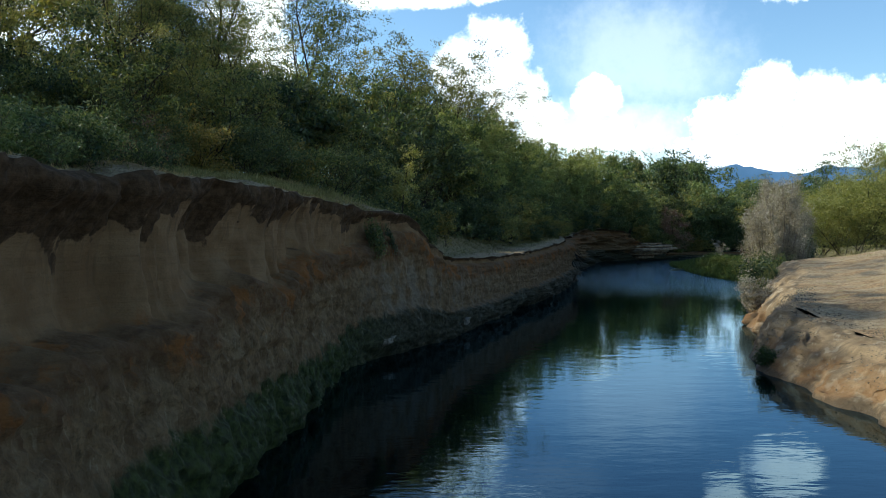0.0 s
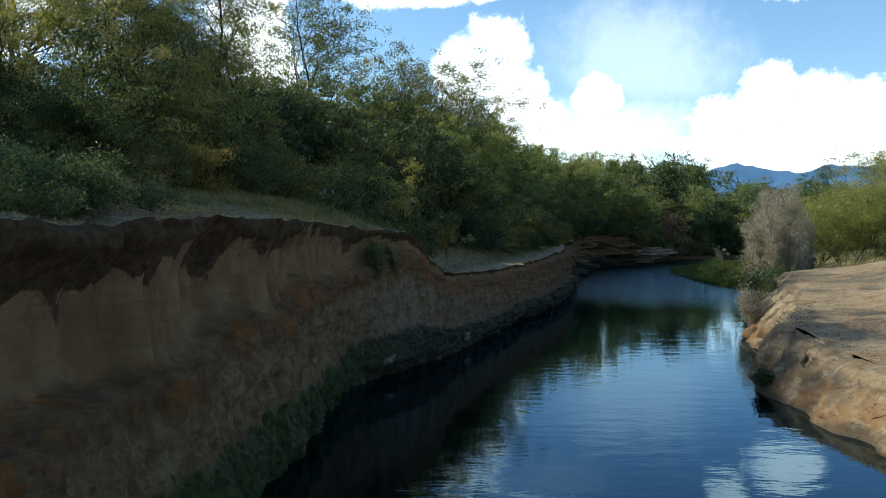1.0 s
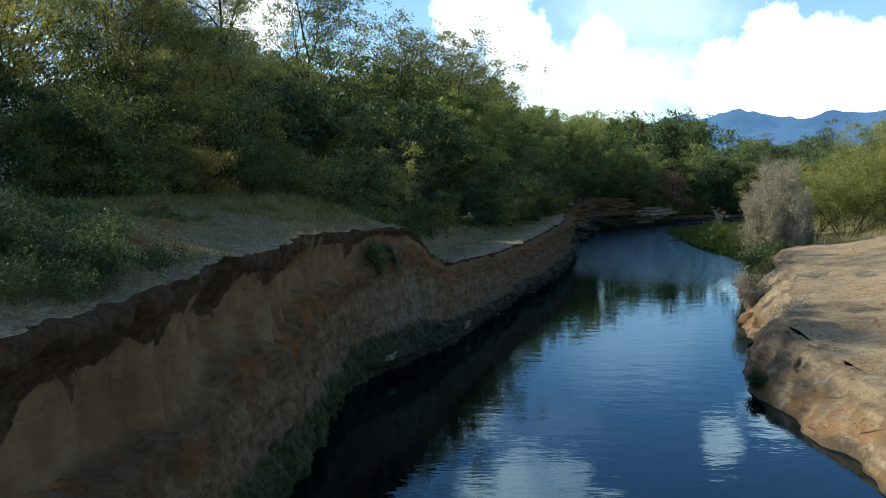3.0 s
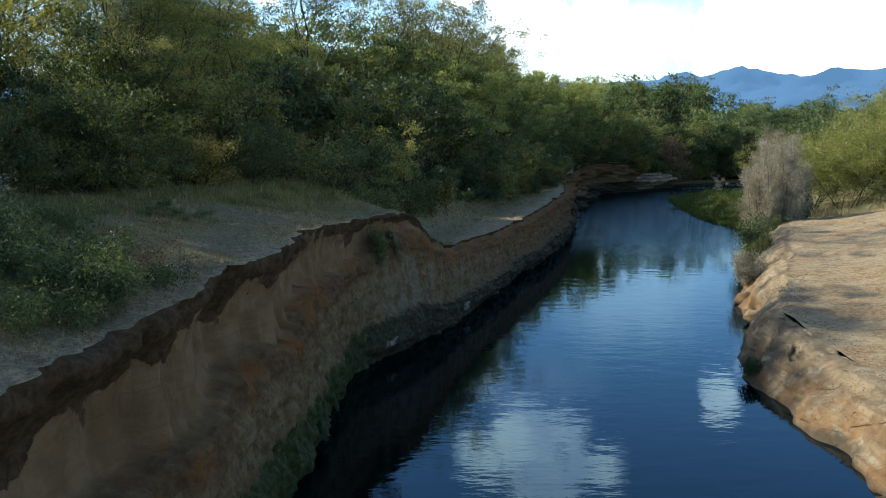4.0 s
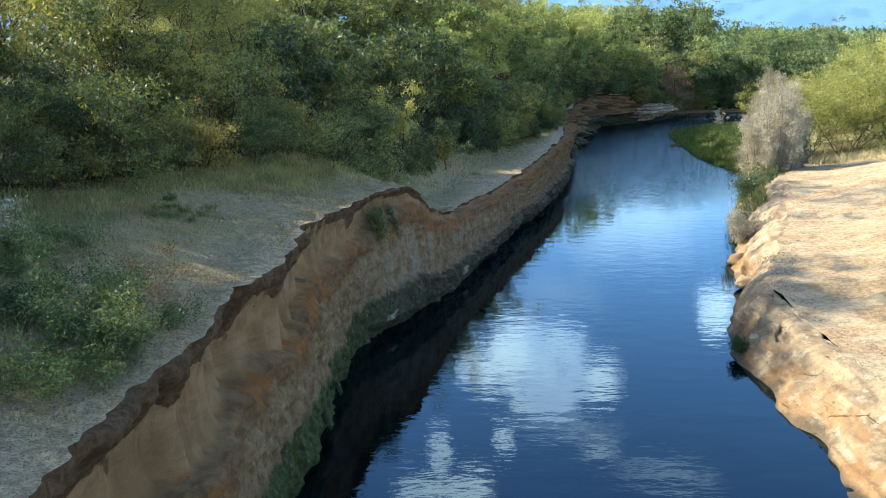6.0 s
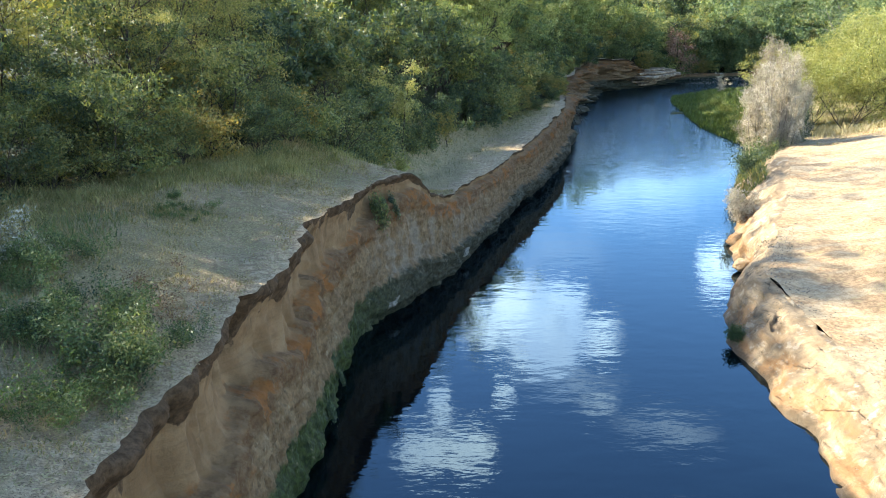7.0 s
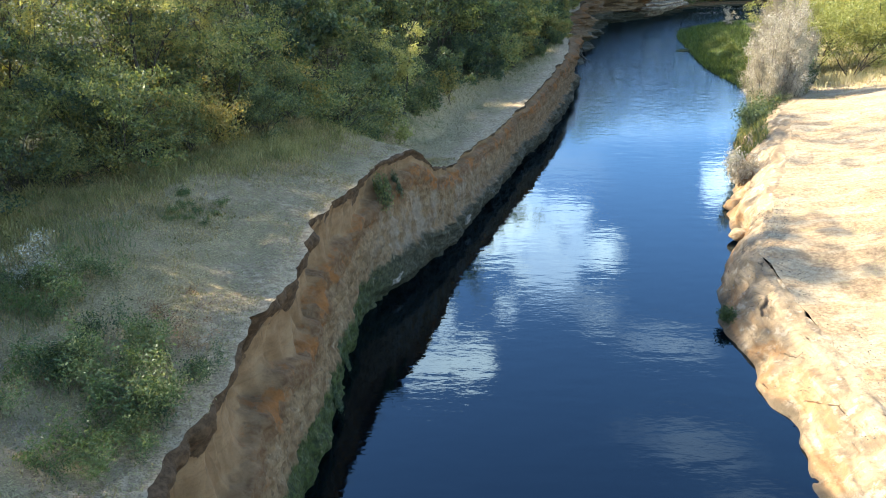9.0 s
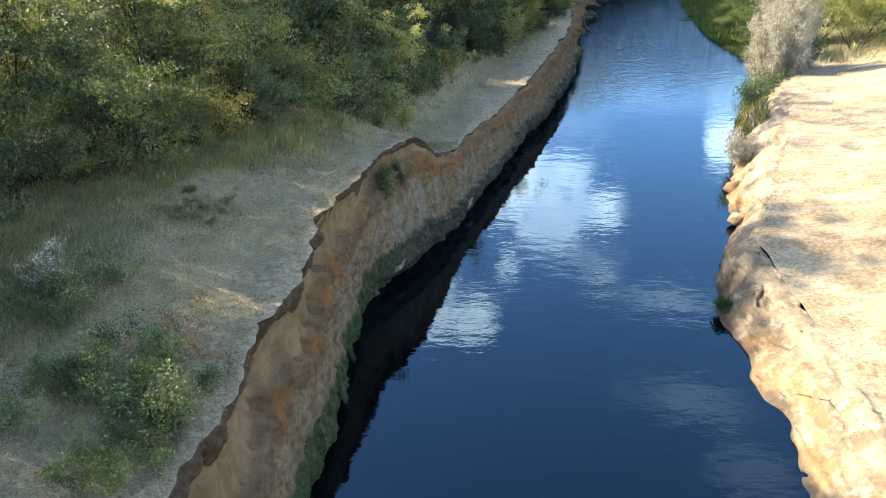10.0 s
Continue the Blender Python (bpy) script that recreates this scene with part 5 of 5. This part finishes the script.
    spread_out([pop], [(36.5, 82.0, 0.9), (43.5, 84.0, 1.0)], "right")


build_right_side()


def build_far_woods():
    rng = np.random.default_rng(4)
    common = dict(bark=BARK, category="tree", group="trees of the far wood", label="tall green tree of the far wood beyond the bend", stems=2, lean=0.15, levels=2, children=(13, 7), first=0.06, ratio=0.4, spread=0.42, wide=0.6, clump=20)
    far = [plant("tree", 71 + i, (HAZED_LEAF, SHRUB, HAZED_LEAF)[i], leaves=2100, size=0.42, height=10 + i, **common) for i in range(3)]
    spots_l, spots_r = [], []
    for i in range(150):
        y = rng.uniform(100, 150)
        x = rng.uniform(-5, 66)
        if x < left_edge(y) - 2.5:
            spots_l.append((x, y, rng.uniform(0.56, 0.76) + 0.003 * (y - 100) if x < 0.315 * y else rng.uniform(0.42, 0.58)))
    for i in range(36):
        y = rng.uniform(96, 150)
        x = rng.uniform(46, 140)
        if x > right_edge(y) + 3:
            spots_r.append((x, y, rng.uniform(0.4, 0.58)))
    spread_out(far, spots_l)
    for i, (x, y, s) in enumerate(spots_r):
        c = copy_thing(far[i % 3], Matrix())
        c.matrix_basis = stand(far[i % 3], x, y, s, x, side="right")
    # trees and undergrowth along the far bank of the bend
    for i in range(44):
        x = 27 + 0.85 * i + rng.uniform(-0.4, 0.4)
        y = float(np.interp(x, [25, 27, 31.5, 45, 77], [98, 102, 104, 106, 110])) + 1.0 + rng.uniform(0, 2.2)
        c = copy_thing(far[i % 3], Matrix())
        c.matrix_basis = stand(far[i % 3], x, y, rng.uniform(0.36, 0.6), x)
    under = plant("shrub", 79, HAZED_LEAF, leaves=2400, size=0.26, height=3.4, spread=0.34, label="dense green shrub of the far wood's undergrowth", bark=BARK, category="shrub", group="undergrowth of the far wood",
                  levels=2, stems=6, lean=0.6, first=0.04, children=(9, 5), ratio=0.42, part_name="foliage", wide=0.55)
    spots = []
    for i in range(66):
        x = 26.5 + 0.62 * i + rng.uniform(-0.3, 0.3)
        y = float(np.interp(x, [25, 27, 31.5, 45, 77], [98, 102, 104, 106, 110])) + 0.5 + 1.6 * (i % 3) + rng.uniform(0, 0.8)
        spots.append((x, y, rng.uniform(0.55, 0.95) + 0.25 * (i % 3)))
    spread_out([under], spots)
    red = plant("shrub", 77, RUSSET, BARK, 3000, 0.18, "russet half-withered shrub at the river's bend", "shrub", height=4.4, stems=5, lean=0.35, levels=2, first=0.1, children=(8, 5), ratio=0.35, spread=0.25)
    red.matrix_basis = stand(red, 26.0, 100.4, 1.1)
    c = copy_thing(red, Matrix())
    c.matrix_basis = stand(red, 27.6, 103.0, 0.8, 2.0)
    # wooded plain out to the mountains
    n = 60000
    az = np.radians(rng.uniform(-8, 48, n))
    r = 170 * (2600 / 170) ** rng.uniform(0, 1, n)
    x, y = r * np.sin(az), r * np.cos(az)
    at = np.stack([x, y, 2 + rng.uniform(0, 1, n) ** 0.7 * np.minimum(3 + 0.015 * r, 11) * (1 + 0.35 * vnoise(x * 0.02, y * 0.02))], 1)
    size = 0.7 + 0.0026 * r
    v, f = leaf_blades(rng, at, size, size * 0.75, 0.3)
    tagged(new("far_wood", mesh_of("far_wood", v, f, HAZED_LEAF, False)), "distant woodland on the plain below the mountains", "woodland", kind="stuff")


build_far_woods()


# ---- stones, roots and rubble ----
def boulder(name, seed, size, material_, label, category, rough=0.22, detail=3):
    bm = bmesh.new()
    bmesh.ops.create_icosphere(bm, subdivisions=detail, radius=1.0)
    for v in bm.verts:
        p = v.co * 1.3 + Vector((seed * 3.1, seed * 1.7, 0))
        v.co *= 1 + rough * noise.noise(p) + 0.5 * rough * noise.noise(p * 2.7)
        v.co = Vector((v.co.x * size[0], v.co.y * size[1], v.co.z * size[2]))
    me = bpy.data.meshes.new(name)
    bm.to_mesh(me)
    bm.free()
    me.materials.append(material_)
    for p in me.polygons:
        p.use_smooth = True
    return tagged(new(name, me), label, category)


def build_ledge():
    """Layered sandstone slabs that jut out over the water at the bend."""
    base = tagged(new("rock_ledge"), "pale flat sandstone ledge of stacked slabs at the river's bend", "rock")
    base.matrix_basis = pose(22.5, 95.0, 0, 0, 0, 50)
    rng = np.random.default_rng(9)
    for i, (z, thick, long, wide, back) in enumerate(((0.28, 0.30, 3.0, 1.0, 0.7), (0.60, 0.26, 3.5, 1.2, 0.5), (0.88, 0.24, 3.9, 1.5, 0.35), (1.13, 0.28, 4.4, 1.9, 0.1), (1.42, 0.22, 4.2, 1.7, 0.25), (1.65, 0.16, 3.0, 1.2, 0.7))):
        n = 40
        a = np.linspace(0, 6.2832, n, endpoint=False)
        r = 1 + 0.13 * vnoise(np.cos(a) * 1.6 + i * 3.1, np.sin(a) * 1.6, 2.0) + 0.07 * vnoise(np.cos(a) * 5 + i, np.sin(a) * 5, 7.0) + rng.normal(0, 0.015, n)
        x, y = long * r * np.sign(np.cos(a)) * np.abs(np.cos(a)) ** 0.75, wide * r * np.sign(np.sin(a)) * np.abs(np.sin(a)) ** 0.75 + back
        rings = []
        for k, (grow_, dz) in enumerate(((0.93, -0.5), (1.0, -0.34), (1.01, 0.26), (0.96, 0.47), (0.5, 0.52), (0.02, 0.5))):
            rings.append(np.stack([x * grow_, (y - back) * grow_ + back, z + thick * dz + 0.03 * vnoise(x * 1.2, y * 1.2, 3.0 + i)], 1))
        v = np.concatenate(rings)
        q = np.arange(n)
        f = np.concatenate([np.stack([k * n + q, k * n + (q + 1) % n, (k + 1) * n + (q + 1) % n, (k + 1) * n + q], 1) for k in range(5)])
        part("slab", mesh_of("slab", v, f, BANK_ROCK, False), base)


def build_stones():
    build_ledge()
    ob = boulder("rock", 9, (0.8, 0.45, 0.16), BANK, "reddish stone just above the shallow water", "rock")
    ob.matrix_basis = pose(19.4, 72.0, -0.03, 0, 0, 20)
    for x, y, z, s in ((-1.62, 24.5, 0.48, 0.32), (-1.28, 25.5, 0.55, 0.22), (0.2, 29.0, 0.45, 0.3), (0.75, 30.2, 0.4, 0.25), (-0.4, 27.4, 0.5, 0.22)):
        ob = boulder("outcrop", int(y * 3), (s * 0.7, s * 1.5, s * 0.45), PALE_STONE, "pale weathered stone sticking out of the cliff's mossy toe", "rock", 0.5)
        ob.matrix_basis = pose(x, y, z, 8, -20, -28)
    for x, y, z, s in ((10.75, 29.2, 0.25, 0.32), (11.6, 32.6, 0.2, 0.36), (16.5, 41.4, 1.3, 0.45)):
        ob = boulder("rock", int(y * 5), (s * 0.8, s * 1.2, s * 0.8), BANK, "rounded pale sandstone block at the bank's foot", "rock", 0.35)
        ob.matrix_basis = pose(x, y, z, 0, 0, y * 40)
    # crumbs and pebbles on the low bank
    rng = np.random.default_rng(21)
    n = 1500
    k = rng.uniform(0.15, 1.6, n)
    y = rng.uniform(15, 30, n)
    x = right_water(y) + (right_edge(y) - right_water(y)) * k
    top = bank_z(x, y)
    s = rng.uniform(0.008, 0.026, n)
    ico = np.array([(1, 0, 0), (-1, 0, 0), (0, 1, 0), (0, -1, 0), (0, 0, 0.8), (0, 0, -0.8)])
    tri = np.array([(0, 2, 4), (2, 1, 4), (1, 3, 4), (3, 0, 4), (2, 0, 5), (1, 2, 5), (3, 1, 5), (0, 3, 5)])
    v = ico[None] * s[:, None, None] * rng.uniform(0.7, 1.4, (n, 6, 1)) + np.stack([x, y, top + 0.01], 1)[:, None]
    f = (tri[None] + 6 * np.arange(n)[:, None, None]).reshape(-1, 3)
    tagged(new("pebbles", mesh_of("pebbles", v.reshape(-1, 3), f, PALE_STONE, False)), "scattered pale pebbles and crumbs on the sandstone bank", "pebbles", kind="stuff")


def build_gravel():
    """Shingle in the shallows behind the spit."""
    rng = np.random.default_rng(44)
    n = 2600
    y = rng.uniform(96, 106, n)
    f = rng.uniform(0, 1, n) ** 0.8
    x = left_water(y) + 0.4 + f * np.minimum(right_water(y) - left_water(y) - 1.0, 14)
    keep = (x > 26) & (vnoise(x * 0.4, y * 0.6, 3.0) > -0.25)
    x, y = x[keep], y[keep]
    n = len(x)
    s = rng.uniform(0.03, 0.09, n)
    ico = np.array([(1, 0, 0), (-1, 0, 0), (0, 1, 0), (0, -1, 0), (0, 0, 0.6), (0, 0, -0.6)])
    tri = np.array([(0, 2, 4), (2, 1, 4), (1, 3, 4), (3, 0, 4), (2, 0, 5), (1, 2, 5), (3, 1, 5), (0, 3, 5)])
    v = ico[None] * s[:, None, None] * rng.uniform(0.7, 1.5, (n, 6, 1)) + np.stack([x, y, rng.uniform(-0.05, 0.05, n)], 1)[:, None]
    f = (tri[None] + 6 * np.arange(n)[:, None, None]).reshape(-1, 3)
    tagged(new("gravel", mesh_of("gravel", v.reshape(-1, 3), f, PALE_STONE, False)), "grey shingle breaking the shallow riffle at the bend", "gravel", kind="stuff")


def stone_material():
    m, n, shader, _ = material("pale_stone")
    p = place(n)
    n.put(shader.inputs["Base Color"], n.mix(n.span(n.noise(p, 9, 6, 0.7), 0.35, 0.65), (0.07, 0.058, 0.04), (0.24, 0.205, 0.155)))
    shader.inputs["Roughness"].default_value = 0.9
    n.put(shader.inputs["Normal"], n.bump(n.noise(p, 16, 5, 0.7), 0.9, 0.03))
    return m


PALE_STONE = stone_material()


def ledge_material():
    m, n, shader, _ = material("ledge_sandstone")
    p = place(n)
    base = n.mix(n.span(n.noise(p, 1.6, 5, 0.65), 0.36, 0.64), (0.17, 0.105, 0.06), (0.36, 0.27, 0.175))
    base = n.mix(n.math("MULTIPLY", n.span(n.noise(n.vec("MULTIPLY", p, (0.7, 0.7, 7.0)), 1.0, 5, 0.65), 0.52, 0.62), 0.6), base, (0.10, 0.065, 0.04))
    n.put(shader.inputs["Base Color"], base)
    shader.inputs["Roughness"].default_value = 0.92
    n.put(shader.inputs["Normal"], n.bump(n.noise(p, 9, 6, 0.7), 0.9, 0.05))
    return m


BANK_ROCK = ledge_material()
build_stones()
build_gravel()


def build_roots():
    rng = np.random.default_rng(31)
    base = tagged(new("dead_tree"), "dead brown branches and roots hanging down the bank to the water", "dead tree")
    for i in range(12):
        p = np.array([8.6 + rng.normal(0, 0.25), 61.5 + rng.normal(0, 1.6), 1.9 + rng.normal(0, 0.4)])
        way = np.array([0.5 + rng.normal(0, 0.25), rng.normal(0, 0.7), -0.2])
        pts = [p]
        for k in range(6):
            way = way + np.array([0.02, rng.normal(0, 0.35), -0.22 + rng.normal(0, 0.25)])
            pts.append(pts[-1] + way / np.linalg.norm(way) * rng.uniform(0.2, 0.42))
        pts = np.array(pts)
        pts[:, 2] = np.maximum(pts[:, 2], 0.04 * rng.uniform(0, 6))
        v, f = tubes([(pts, np.linspace(0.05, 0.012, 7) * rng.uniform(0.5, 1.4), 5)])
        part("branch", mesh_of("branch", v, f, BARK), base)


build_roots()
